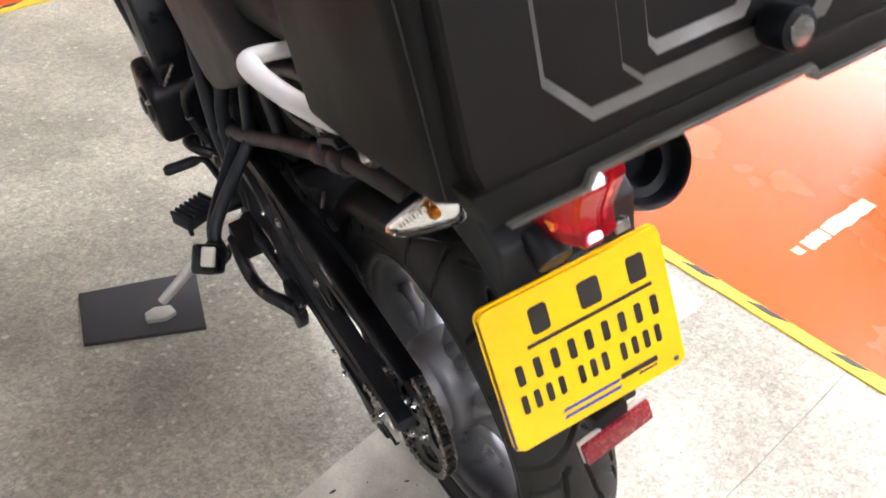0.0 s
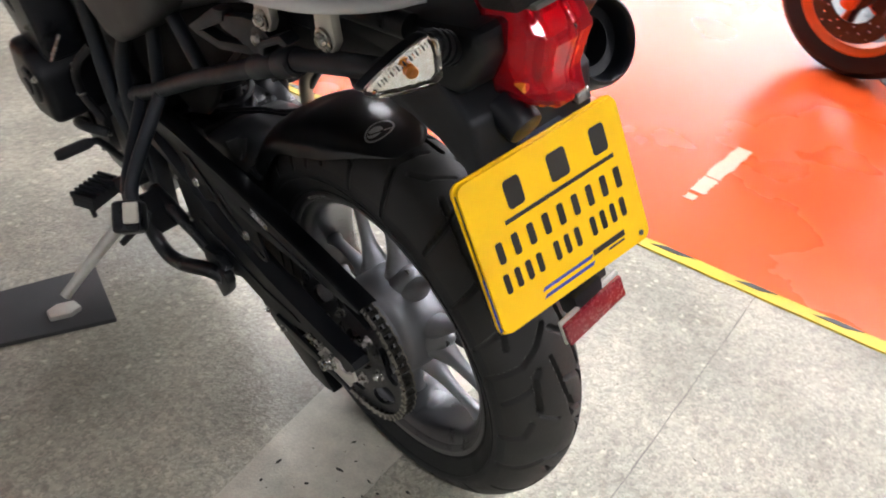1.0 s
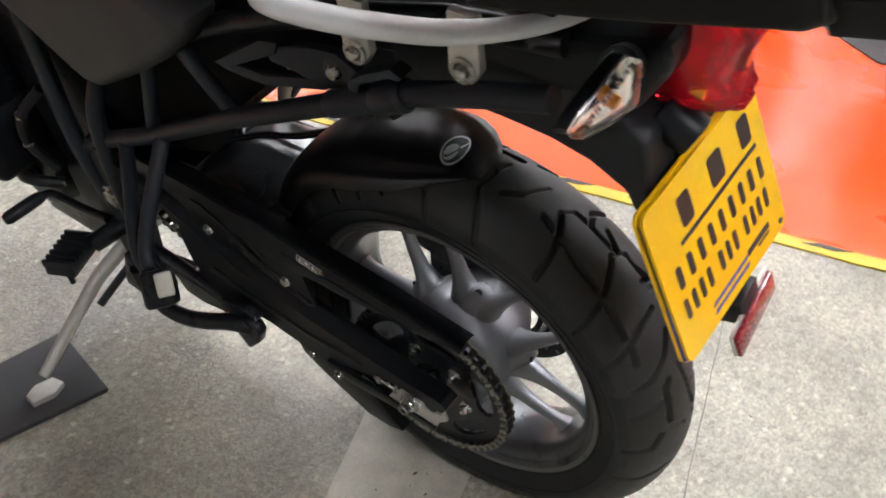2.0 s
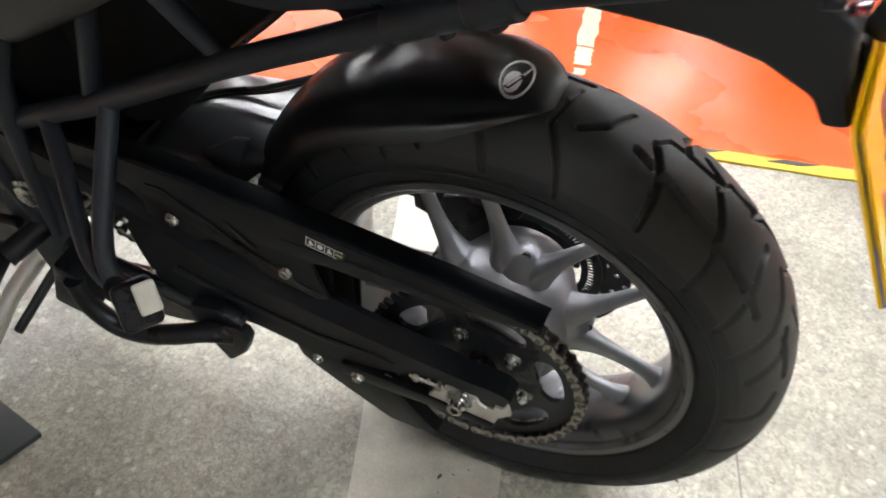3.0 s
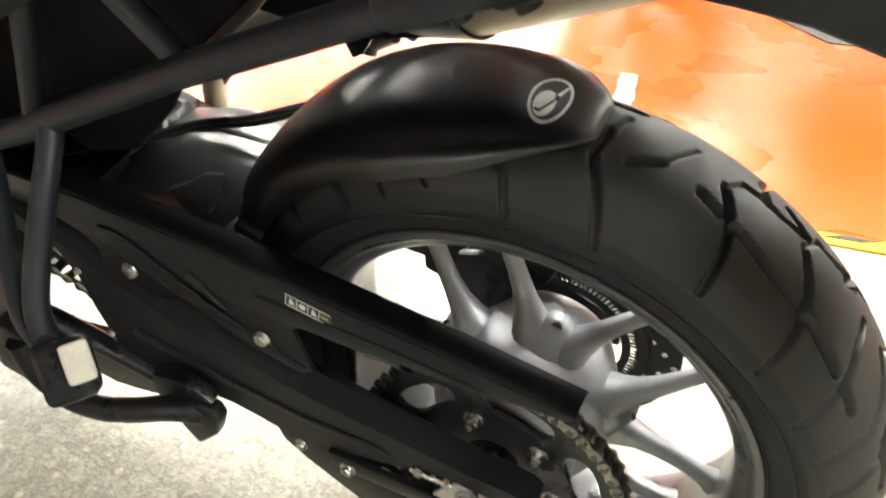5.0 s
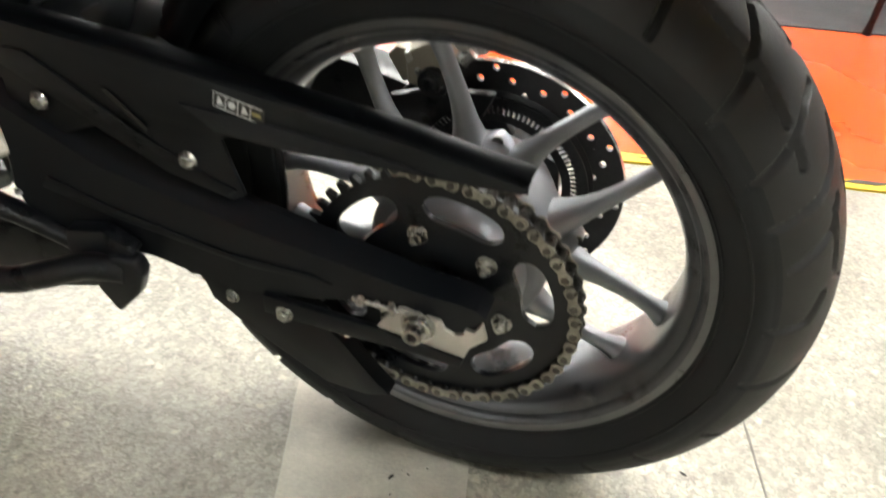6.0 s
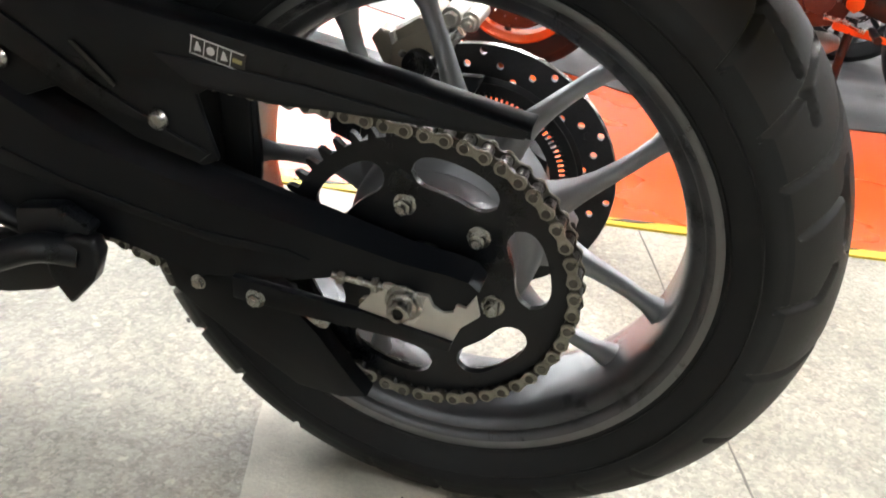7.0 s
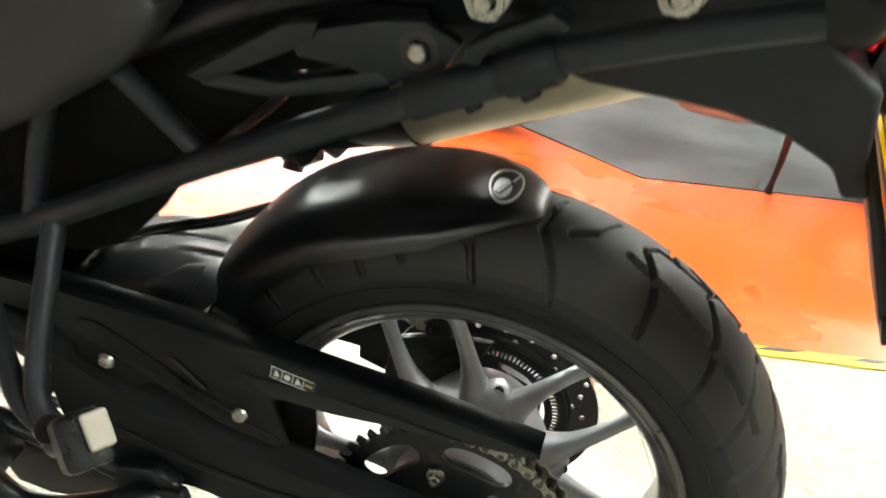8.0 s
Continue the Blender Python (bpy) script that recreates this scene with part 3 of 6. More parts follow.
# hub and spokes
hub_profile = [(-0.0965, 0.03), (-0.0965, 0.0675), (-0.0945, 0.0700), (-0.070, 0.0705), (-0.067, 0.0760), (-0.064, 0.0815), (-0.058, 0.0845), (-0.035, 0.0860), (-0.012, 0.0870), (0.02, 0.080), (0.045, 0.068), (0.06, 0.060), (0.06, 0.03)]
part("hub", lathe(hub_profile, 72), ALLOY, wheel, "grey cast alloy hub")
part("sprocket_carrier", lathe([(-0.1060, 0.026), (-0.1060, 0.040), (-0.1010, 0.043), (-0.1010, 0.047), (-0.1045, 0.049), (-0.1045, 0.054), (-0.1000, 0.057), (-0.1000, 0.0605), (-0.1025, 0.0625), (-0.1025, 0.0665), (-0.0985, 0.0680), (-0.0970, 0.0680), (-0.0970, 0.026)], 48), BLACK_METAL, wheel, "black cush drive carrier")
SPOKE0, SPOKE_HALF = 66.0, 10.0


def polar(x, r, deg):
    return Vector((x, r * math.cos(radians(deg)), r * math.sin(radians(deg))))


def spoke(a_in, a_out):
    """A cast spoke: wide and deep at the hub, slim in the middle, flared at the rim."""
    pts = []
    for k in range(9):
        t = k / 8
        r = 0.062 + (0.2055 - 0.062) * t
        a = a_in + (a_out - a_in) * (t ** 0.75)
        pts.append(polar(-0.014 + 0.014 * t, r, a))
    radii = [0.024, 0.021, 0.0150, 0.0106, 0.0086, 0.0077, 0.0073, 0.0080, 0.0122]
    bm = tube(pts, radii, 16, flat=1.0)
    for v in bm.verts:
        v.co.x = -0.008 + (v.co.x + 0.008) * 1.3
    return bm


for k in range(5):
    arm = SPOKE0 + 36 + 72 * k
    part("spoke", spoke(arm - 10, SPOKE0 + 72 * k + SPOKE_HALF), ALLOY, wheel)
    part("spoke", spoke(arm + 10, SPOKE0 + 72 * (k + 1) - SPOKE_HALF), ALLOY, wheel)
    web = tube([polar(-0.020, 0.055, arm), polar(-0.013, 0.078, arm), polar(-0.006, 0.093, arm), polar(-0.002, 0.103, arm), polar(0.0, 0.107, arm)], [0.036, 0.029, 0.019, 0.010, 0.001], 24)
    part("spoke_web", web, ALLOY, wheel)
    part("web_hole", cylinder(polar(-0.0165, 0.1025, arm), polar(0.004, 0.0975, arm), 0.0056, seg=16, bevel=0), DIRT, wheel, "dark cast hole")

# sprocket: six slots, six bolts
SPX0, SPX1, PITCH_R, TEETH = -0.1125, -0.1065, 0.1264, 50


def sprocket_mesh():
    """A toothed ring, six arms between slots and a bolted inner ring, all of one thickness."""
    bm = bmesh.new()
    seg = TEETH * 8
    def ring_r(i):
        ph = (i % 8) / 8
        tooth = max(0.0, math.cos((ph - 0.5) * 2 * math.pi)) ** 0.7
        return PITCH_R - 0.0052 + 0.0098 * tooth
    slots = [75 + 30 + 60 * k for k in range(6)]

    def opening(i):
        a = 360 * i / seg
        d = min(abs((a - s + 180) % 360 - 180) for s in slots) / 22.5
        return 0.0 if d >= 1 else 0.0148 * (1 - d ** 5) ** 0.6
    mid = 0.0922
    sides = []
    for x in (SPX0, SPX1):
        grid = []
        for i in range(seg):
            a = 2 * math.pi * i / seg
            h = opening(i)
            ring = [bm.verts.new((x, r * math.cos(a), r * math.sin(a))) for r in (0.043, mid - h)]
            ring.append(bm.verts.new((x, (mid + h) * math.cos(a), (mid + h) * math.sin(a))) if h else ring[1])
            ring.append(bm.verts.new((x, ring_r(i) * math.cos(a), ring_r(i) * math.sin(a))))
            grid.append(ring)
        sides.append(grid)
    for i in range(seg):
        j = (i + 1) % seg
        for g in sides:
            for k in (0, 2):
                bm.faces.new((g[i][k], g[j][k], g[j][k + 1], g[i][k + 1]))
    twin = {p: q for ra, rb in zip(*sides) for p, q in zip(ra, rb)}
    for e in [e for e in bm.edges if len(e.link_faces) == 1]:
        v, w = e.verts
        if v in twin and w in twin:
            bm.faces.new((v, w, twin[w], twin[v]))
    return bm


sprocket = part("sprocket", sprocket_mesh(), BLACK_METAL, wheel, "black rear sprocket with six slots", 30)
part("sprocket_rim_guard", lathe([(SPX1 + 0.0008, 0.108), (SPX1 + 0.0008, 0.114), (SPX1 + 0.004, 0.114), (SPX1 + 0.004, 0.108)], 96), STEEL, wheel)
for k in range(6):
    c = polar(SPX0, 0.0637, 75 + 60 * k)
    part("sprocket_nut", hex_bolt(c, 0.0072, 0.0085), STEEL, wheel, "plated flange nut")
    part("carrier_lug", cylinder(polar(SPX1 + 0.0005, 0.0637, 75 + 60 * k), polar(-0.0968, 0.0637, 75 + 60 * k), 0.012, seg=20), BLACK_METAL, wheel)

# brake disc on the right with drilled holes, and the toothed speed ring
def disc_mesh(x0, x1, r0, r1, holes, hole_r, slots=0):
    """A ring in cells; some cells carry a round drilled hole, or every third one is an open slot."""
    cols, rows = (holes, 3) if holes else (slots, 3)
    bm = bmesh.new()
    sides = []
    for x in (x0, x1):
        known = {}

        def vert(i, k):
            key = (i % (2 * cols), k)
            if key not in known:
                a, r = math.pi * i / cols, r0 + (r1 - r0) * k / (2 * rows)
                known[key] = bm.verts.new((x, r * math.cos(a), r * math.sin(a)))
            return known[key]
        for i in range(cols):
            for k in range(rows):
                loop = [vert(2 * i + a, 2 * k + b) for a, b in ((0, 0), (1, 0), (2, 0), (2, 1), (2, 2), (1, 2), (0, 2), (0, 1))]
                if holes and k == (0, 1, 2, 1)[i % 4]:
                    a, r = 2 * math.pi * (i + 0.5) / cols, r0 + (r1 - r0) * (k + 0.5) / rows
                    ring = []
                    for s in range(8):
                        q = math.pi * (s + 1) / 4
                        du, dr = hole_r * math.cos(q + math.pi), hole_r * math.sin(q + math.pi)
                        known[("hole", i, s)] = bm.verts.new((x, (r + dr) * math.cos(a + du / r), (r + dr) * math.sin(a + du / r)))
                        ring.append(known[("hole", i, s)])
                    for s in range(8):
                        bm.faces.new((loop[s], loop[(s + 1) % 8], ring[(s + 1) % 8], ring[s]))
                elif not (slots and k == 1 and i % 2):
                    bm.faces.new(loop)
        sides.append(known)
    twin = {v: sides[1][key] for key, v in sides[0].items()}
    for e in [e for e in bm.edges if len(e.link_faces) == 1]:
        v, w = e.verts
        if v in twin and w in twin:
            bm.faces.new((v, w, twin[w], twin[v]))
    return bm


disc = part("brake_disc", disc_mesh(0.072, 0.077, 0.092, 0.1285, 44, 0.0036), DISC_STEEL, wheel, "drilled steel brake disc", 30)
part("disc_edge", lathe([(0.0718, 0.1286), (0.0772, 0.1286), (0.0772, 0.1292), (0.0718, 0.1292)], 120), STEEL, wheel, "bright worn disc edge")
part("disc_carrier", lathe([(0.065, 0.0825), (0.067, 0.090), (0.0715, 0.098), (0.0755, 0.098), (0.073, 0.088), (0.069, 0.0825)], 60), BLACK_METAL, wheel)
part("speed_ring", disc_mesh(0.064, 0.0655, 0.0680, 0.0945, 0, 0, 200), DISC_STEEL, wheel, "slotted speed sensor ring", 30)
part("axle", cylinder((-0.16, 0, 0), (0.16, 0, 0), 0.011, seg=20), STEEL, wheel)

# chain
CHAIN_X, FRONT, FRONT_R = -0.1095, Vector((0.57, 0.118)), 0.0405


def chain_path():
    """Points one pitch apart round both sprockets."""
    d = FRONT.length
    base = math.atan2(FRONT.y, FRONT.x)
    spread = math.acos((PITCH_R - FRONT_R) / d)
    top, low = base + spread, base - spread
    r0, r1 = PITCH_R, FRONT_R
    p = [Vector((r1 * math.cos(top), r1 * math.sin(top))) + FRONT, Vector((r0 * math.cos(top), r0 * math.sin(top)))]
    path = [p[0] + (p[1] - p[0]) * k / 200 for k in range(201)]
    a0, a1 = top, low + 2 * math.pi
    path += [Vector((r0 * math.cos(a0 + (a1 - a0) * k / 300), r0 * math.sin(a0 + (a1 - a0) * k / 300))) for k in range(1, 301)]
    q = [Vector((r0 * math.cos(low), r0 * math.sin(low))), Vector((r1 * math.cos(low), r1 * math.sin(low))) + FRONT]
    path += [q[0] + (q[1] - q[0]) * k / 200 + Vector((0, -0.006 * math.sin(math.pi * k / 200))) for k in range(1, 201)]
    path += [Vector((r1 * math.cos(low + (top - low) * k / 100), r1 * math.sin(low + (top - low) * k / 100))) + FRONT for k in range(1, 100)]
    total = sum((b - a).length for a, b in zip(path, path[1:] + path[:1]))
    links = 2 * round(total / 0.015875 / 2)
    step, out, run, k = total / links, [path[0]], 0.0, 0
    loop = path + [path[0]]
    for a, b in zip(loop, loop[1:]):
        seg_len = (b - a).length
        while run + seg_len >= step * len(out) - 1e-9 and len(out) < links:
            out.append(a + (b - a) * ((step * len(out) - run) / max(seg_len, 1e-9)))
        run += seg_len
    return out


def plate_outline(half, r, waist):
    pts = []
    for k in range(9):
        a = radians(-80 + 160 * k / 8)
        pts.append((half + r * math.cos(a), r * math.sin(a)))
    pts.append((0, waist))
    for k in range(9):
        a = radians(100 + 160 * k / 8)
        pts.append((-half + r * math.cos(a), r * math.sin(a)))
    pts.append((0, -waist))
    return pts


def link_mesh(outer):
    gap = 0.0092 if outer else 0.0066
    out = plate_outline(0.0079, 0.0064 if outer else 0.0060, 0.0036)
    meshes = [prism(out, -gap - 0.0011, -gap + 0.0011, 0.0005, "x", 1), prism(out, gap - 0.0011, gap + 0.0011, 0.0005, "x", 1)]
    for s in (-1, 1):
        if outer:
            meshes.append(cylinder((-gap - 0.0026, s * 0.0079, 0), (gap + 0.0026, s * 0.0079, 0), 0.0037, seg=12, bevel=0.0004))
        else:
            meshes.append(cylinder((-gap, s * 0.0079, 0), (gap, s * 0.0079, 0), 0.005, seg=12, bevel=0))
    return joined(*meshes)


chain = part("drive_chain", joined(*[cylinder((CHAIN_X - 0.004, c.x, c.y), (CHAIN_X + 0.004, c.x, c.y), 0.0048, seg=10, bevel=0) for c in chain_path()]), CHAIN_DARK, bike, "oily bronze-plated drive chain")
kinds = []
for outer in (True, False):
    first = part("chain_link", link_mesh(outer), CHAIN_PLATE if outer else CHAIN_INNER, chain, "", 15)
    first.data.materials.append(CHAIN_DARK)
    for face in first.data.polygons:
        if outer and abs(face.center.x) > 0.0092 + 0.0012:
            face.material_index = 1
    kinds.append(first.data)
    bpy.data.objects.remove(first)
stops = chain_path()
for k, c in enumerate(stops):
    d = stops[(k + 1) % len(stops)]
    ob = new("chain_link", kinds[k % 2])
    ob.parent = chain
    mid = (c + d) / 2
    ob.matrix_basis = Matrix.Translation((CHAIN_X, mid.x, mid.y)) @ Matrix.Rotation(math.atan2(d.y - c.y, d.x - c.x), 4, "X")

# swingarm
beam_top = [(0.56, 0.205), (0.47, 0.178), (0.405, 0.158), (0.30, 0.104), (0.16, 0.069), (0.08, 0.052), (0.042, 0.0445), (0.009, 0.0375), (-0.0125, 0.0350), (-0.032, 0.0335), (-0.049, 0.0295), (-0.0575, 0.021)]
beam_low = [(-0.0555, 0.014), (-0.0485, 0.0035), (-0.0405, 0.0041), (-0.0384, -0.0027), (-0.0302, -0.0062), (-0.0221, -0.0023), (-0.0180, 0.0062), (0.0008, 0.0054), (0.0223, 0.0107), (0.0534, 0.0100), (0.068, 0.002), (0.10, -0.008), (0.183, -0.024), (0.263, -0.008), (0.358, -0.011), (0.399, 0.017), (0.410, 0.058), (0.417, 0.105), (0.434, 0.138), (0.56, 0.155)]


def swingarm_mesh():
    """A beam whose upper edge is cut back in a wide chamfer."""
    drop = [0.006, 0.010, 0.022, 0.019, 0.014, 0.009, 0.007, 0.005, 0.004, 0.003, 0.002, 0.0] + [0.0] * len(beam_low)
    outline = beam_top + beam_low
    bm = bmesh.new()
    loops = []
    for x, part_of in ((-0.124, 0.0), (-0.131, 0.06), (-0.1485, 0.94), (-0.151, 1.05)):
        loops.append([bm.verts.new((x, y, z - d * part_of)) for (y, z), d in zip(outline, drop)])
    for a, b in zip(loops, loops[1:]):
        for k in range(len(a)):
            j = (k + 1) % len(a)
            bm.faces.new((a[k], a[j], b[j], b[k]))
    bm.faces.new(loops[0][::-1])
    bm.faces.new(loops[-1])
    return bm


swingarm = part("swingarm", swingarm_mesh(), SATIN_BLACK, bike, "black box-section swingarm with a chamfered edge", 22)
part("swingarm_rib", prism([(0.37, 0.045), (0.30, 0.030), (0.16, 0.012), (0.08, 0.016), (0.10, 0.022), (0.18, 0.022), (0.30, 0.042), (0.36, 0.06)], -0.1535, -0.149, 0.002), SATIN_BLACK, swingarm)
for y, z in ((0.402, 0.03), (0.414, 0.115), (0.335, -0.006)):
    part("edge_bolt", dome_bolt((-0.151, y, z), 0.0045, 0.004), STEEL, swingarm)
part("swingarm_beam", prism([(0.56, 0.135), (0.46, 0.106), (0.40, 0.112), (0.325, 0.110), (0.26, 0.100), (0.175, 0.088), (0.13, 0.080), (0.05, 0.062), (-0.03, 0.030), (-0.06, 0.015), (-0.06, -0.020), (0.0, -0.026), (0.06, -0.034), (0.132, -0.045), (0.1335, -0.009), (0.1676, 0.002), (0.1676, 0.020), (0.24, 0.024), (0.40, 0.030), (0.56, 0.050)], 0.087, 0.130, 0.003), BLACK_METAL, swingarm, "black swingarm beam with a stepped lower edge")
part("swingarm_bridge", prism([(0.35, 0.02), (0.39, 0.02), (0.40, 0.08), (0.39, 0.13), (0.35, 0.10)], -0.124, 0.112, 0.01), BLACK_METAL, swingarm, "black cross member")
part("swingarm_link", tube([(-0.160, 0.520, 0.034), (-0.156, 0.440, 0.014), (-0.152, 0.380, -0.004), (-0.148, 0.335, -0.024), (-0.140, 0.310, -0.030)], [0.012, 0.012, 0.0115, 0.010, 0.008], 16, True), BLACK_METAL, swingarm, "black bar under the swingarm")
low_fork = [(0.15, -0.014), (0.0776, -0.0170), (0.0387, -0.0190), (0.0, -0.0235), (-0.041, -0.0285), (-0.038, -0.0390), (0.0, -0.0375), (0.04, -0.037), (0.08, -0.038), (0.15, -0.036)]
part("swingarm_fork", prism(low_fork, -0.1575, -0.150, 0.002), SATIN_BLACK, swingarm)
adjuster = [(0.0395, -0.0178), (0.0282, 0.0), (0.0188, 0.0109), (0.0140, 0.0122), (0.0, 0.0090), (-0.0188, 0.0091), (-0.0229, 0.0002), (-0.0310, -0.0037), (-0.0392, -0.0003), (-0.0411, 0.0065), (-0.0490, 0.0059), (-0.0558, 0.0184), (-0.0603, 0.0008), (-0.0457, -0.0144), (-0.0409, -0.0281)]
part("axle_plate", prism(adjuster, -0.1548, -0.1505, 0.0008), PALE_STEEL, swingarm, "pale zinc axle adjuster plate")
part("axle_block", prism([(0.0175, 0.0100), (0.0150, -0.0105), (0.0080, -0.0170), (-0.0080, -0.0195), (-0.0145, -0.0080), (-0.0175, 0.0080), (-0.0120, 0.0050), (0.0100, 0.0085)], -0.1568, -0.1545, 0.0012), PALE_STEEL, swingarm, "cast axle block")
part("axle_nut", joined(cylinder((-0.156, 0, 0), (-0.1582, 0, 0), 0.0160, seg=32), cylinder((-0.158, 0, 0), (-0.164, 0, 0), 0.0132, 0.0126, seg=32, bevel=0.0012)), STEEL, swingarm, "plated axle nut")
part("axle_end", lathe([(-0.1735, 0.0052), (-0.1735, 0.0082), (-0.1725, 0.0090), (-0.160, 0.0090), (-0.160, 0.0052)], 28), STEEL, swingarm)
part("axle_bore", cylinder((-0.160, 0, 0), (-0.1690, 0, 0), 0.0054, seg=16, bevel=0), INK, swingarm, "dark hollow axle")
part("adjuster_bolt", joined(cylinder((-0.153, 0.018, 0.0075), (-0.153, 0.062, 0.0085), 0.0034, seg=14), cylinder((-0.153, 0.022, 0.0078), (-0.153, 0.028, 0.0078), 0.0072, seg=6), cylinder((-0.153, 0.050, 0.008), (-0.153, 0.057, 0.0083), 0.0062, seg=6)), STEEL, swingarm, "chain adjuster bolt and lock nut")
part("clevis_tab", prism([(0.104, -0.038), (0.088, -0.0445), (0.0735, -0.0475), (0.0700, -0.0530), (0.0735, -0.0590), (0.0810, -0.0600), (0.0895, -0.0545), (0.102, -0.043)], -0.141, -0.136, 0.0012), STEEL, swingarm)
lower = [(0.222, -0.024), (0.214, -0.052), (0.19, -0.072), (0.15, -0.098), (0.10, -0.128), (0.06, -0.13), (0.035, -0.122), (0.05, -0.106), (0.08, -0.066), (0.115, -0.03), (0.19, -0.012)]
fin = part("chain_fin", prism(lower, -0.1435, -0.124, 0.003), SATIN_BLACK, swingarm, "black lower chain guard")
part("fin_bolt", hex_bolt((-0.1575, 0.1285, -0.0300), 0.0064, 0.006, stud=0.2), STEEL, swingarm, "plated flange bolt")
part("fin_bolt", hex_bolt((-0.1510, 0.1850, -0.0325), 0.0052, 0.005, stud=0.2), STEEL, swingarm, "plated flange bolt")

shield = part("inner_shield", prism([(0.40, 0.125), (0.30, 0.150), (0.175, 0.148), (0.154, 0.135), (0.151, 0.060), (0.154, 0.008), (0.20, -0.004), (0.40, -0.004)], -0.0920, -0.0865, 0.0015), TEXTURED_BLACK, swingarm, "black shield between chain and tyre")
for y in (0.158, 0.186, 0.214):
    part("shield_rib", box((0.003, 0.003, 0.13), (-0.0930, y, 0.070), (0, 0, 0), 0.001), TEXTURED_BLACK, shield)

# upper chain guard with its top flange and bracket
guard_top = [(0.50, 0.212), (0.39, 0.211), (0.246, 0.200), (0.126, 0.1865), (0.025, 0.1745), (-0.08, 0.157)]
guard_low = [(-0.078, 0.150), (-0.018, 0.147), (0.06, 0.1445), (0.112, 0.141), (0.166, 0.143), (0.175, 0.137), (0.166, 0.104), (0.160, 0.0845), (0.174, 0.0768), (0.233, 0.090), (0.27, 0.108), (0.30, 0.1215), (0.335, 0.106), (0.360, 0.0990), (0.378, 0.104), (0.386, 0.116), (0.384, 0.150), (0.40, 0.165), (0.43, 0.175), (0.50, 0.18)]
guard = part("chain_guard", prism(guard_top + guard_low, -0.1435, -0.1385, 0.0018), SATIN_BLACK, bike, "satin black chain guard with a warning label")


def guard_flange():
    bm = bmesh.new()
    rows = []
    for y, z in [(0.50, 0.215), (0.44, 0.2145), (0.39, 0.214), (0.31, 0.2085), (0.246, 0.204), (0.186, 0.197), (0.126, 0.190), (0.075, 0.184), (0.025, 0.178), (-0.03, 0.1685), (-0.082, 0.160)]:
        rows.append([bm.verts.new((x, y, z - drop)) for x, drop in ((-0.1435, 0.0085), (-0.1426, 0.0042), (-0.1400, 0.0012), (-0.1360, 0.0), (-0.128, 0.0), (-0.118, 0.0012), (-0.112, 0.0045))])
    for a, b in zip(rows, rows[1:]):
        for k in range(6):
            bm.faces.new((a[k], a[k + 1], b[k + 1], b[k]))
    bmesh.ops.solidify(bm, geom=bm.faces[:], thickness=0.0028)
    return bm


part("guard_flange", guard_flange(), SATIN_BLACK, guard)
part("guard_recess", prism([(0.208, 0.167), (0.178, 0.1465), (0.112, 0.1455), (0.06, 0.1485), (-0.012, 0.151), (0.06, 0.159), (0.12, 0.164)], -0.1455, -0.1428, 0.0012), TEXTURED_BLACK, guard, "raised guard panel")
part("guard_strut", prism([(0.372, 0.185), (0.350, 0.185), (0.262, 0.132), (0.190, 0.098), (0.166, 0.090), (0.176, 0.081), (0.232, 0.095), (0.30, 0.129), (0.380, 0.168)], -0.146, -0.143, 0.0014), SATIN_BLACK, guard)
part("guard_slot", prism([(0.279, 0.1635), (0.275, 0.164), (0.243, 0.1345), (0.2445, 0.132)], -0.1466, -0.145, 0), INK, guard, "narrow dark slot")
for y, z in ((0.348, 0.1385), (0.2085, 0.1115)):
    part("guard_bolt", dome_bolt((-0.1455, y, z), 0.0095, 0.006), STEEL, guard, "bright button-head screw")
LY, LZ, LS = 0.1528, 0.1738, 0.20
label = part("warning_label", box((0.0006, 0.044, 0.0150), (-0.1440, LY, LZ), (11.4, 0, 0), 0), INK, guard, "small warning label with pictograms")
for dz in (-0.0068, 0.0068):
    part("label_border", box((0.0004, 0.043, 0.0007), (-0.1445, LY, LZ + dz), (11.4, 0, 0), 0), WHITE_PRINT, guard)
for k, dy in enumerate((0.016, 0.0055, -0.005, -0.0155)):
    y, z = LY + dy, LZ + dy * LS
    part("label_divider", box((0.0004, 0.0006, 0.0135), (-0.1445, y + 0.0053, z + 0.0008), (11.4, 0, 0), 0), WHITE_PRINT, guard)
    if k == 1:
        bm = cylinder((-0.1443, y, z), (-0.1447, y, z), 0.0033, seg=16, bevel=0)
    elif k == 3:
        bm = box((0.0004, 0.0075, 0.003), (-0.1445, y, z), (11.4, 0, 0), 0)
    else:
        bm = prism([(y - 0.003, z - 0.0034), (y + 0.003, z - 0.0034), (y + 0.0006, z + 0.0036), (y - 0.0006, z + 0.0036)], -0.1447, -0.1443, 0)
    part("pictogram", bm, GOLD_PRINT if k == 3 else WHITE_PRINT, guard)



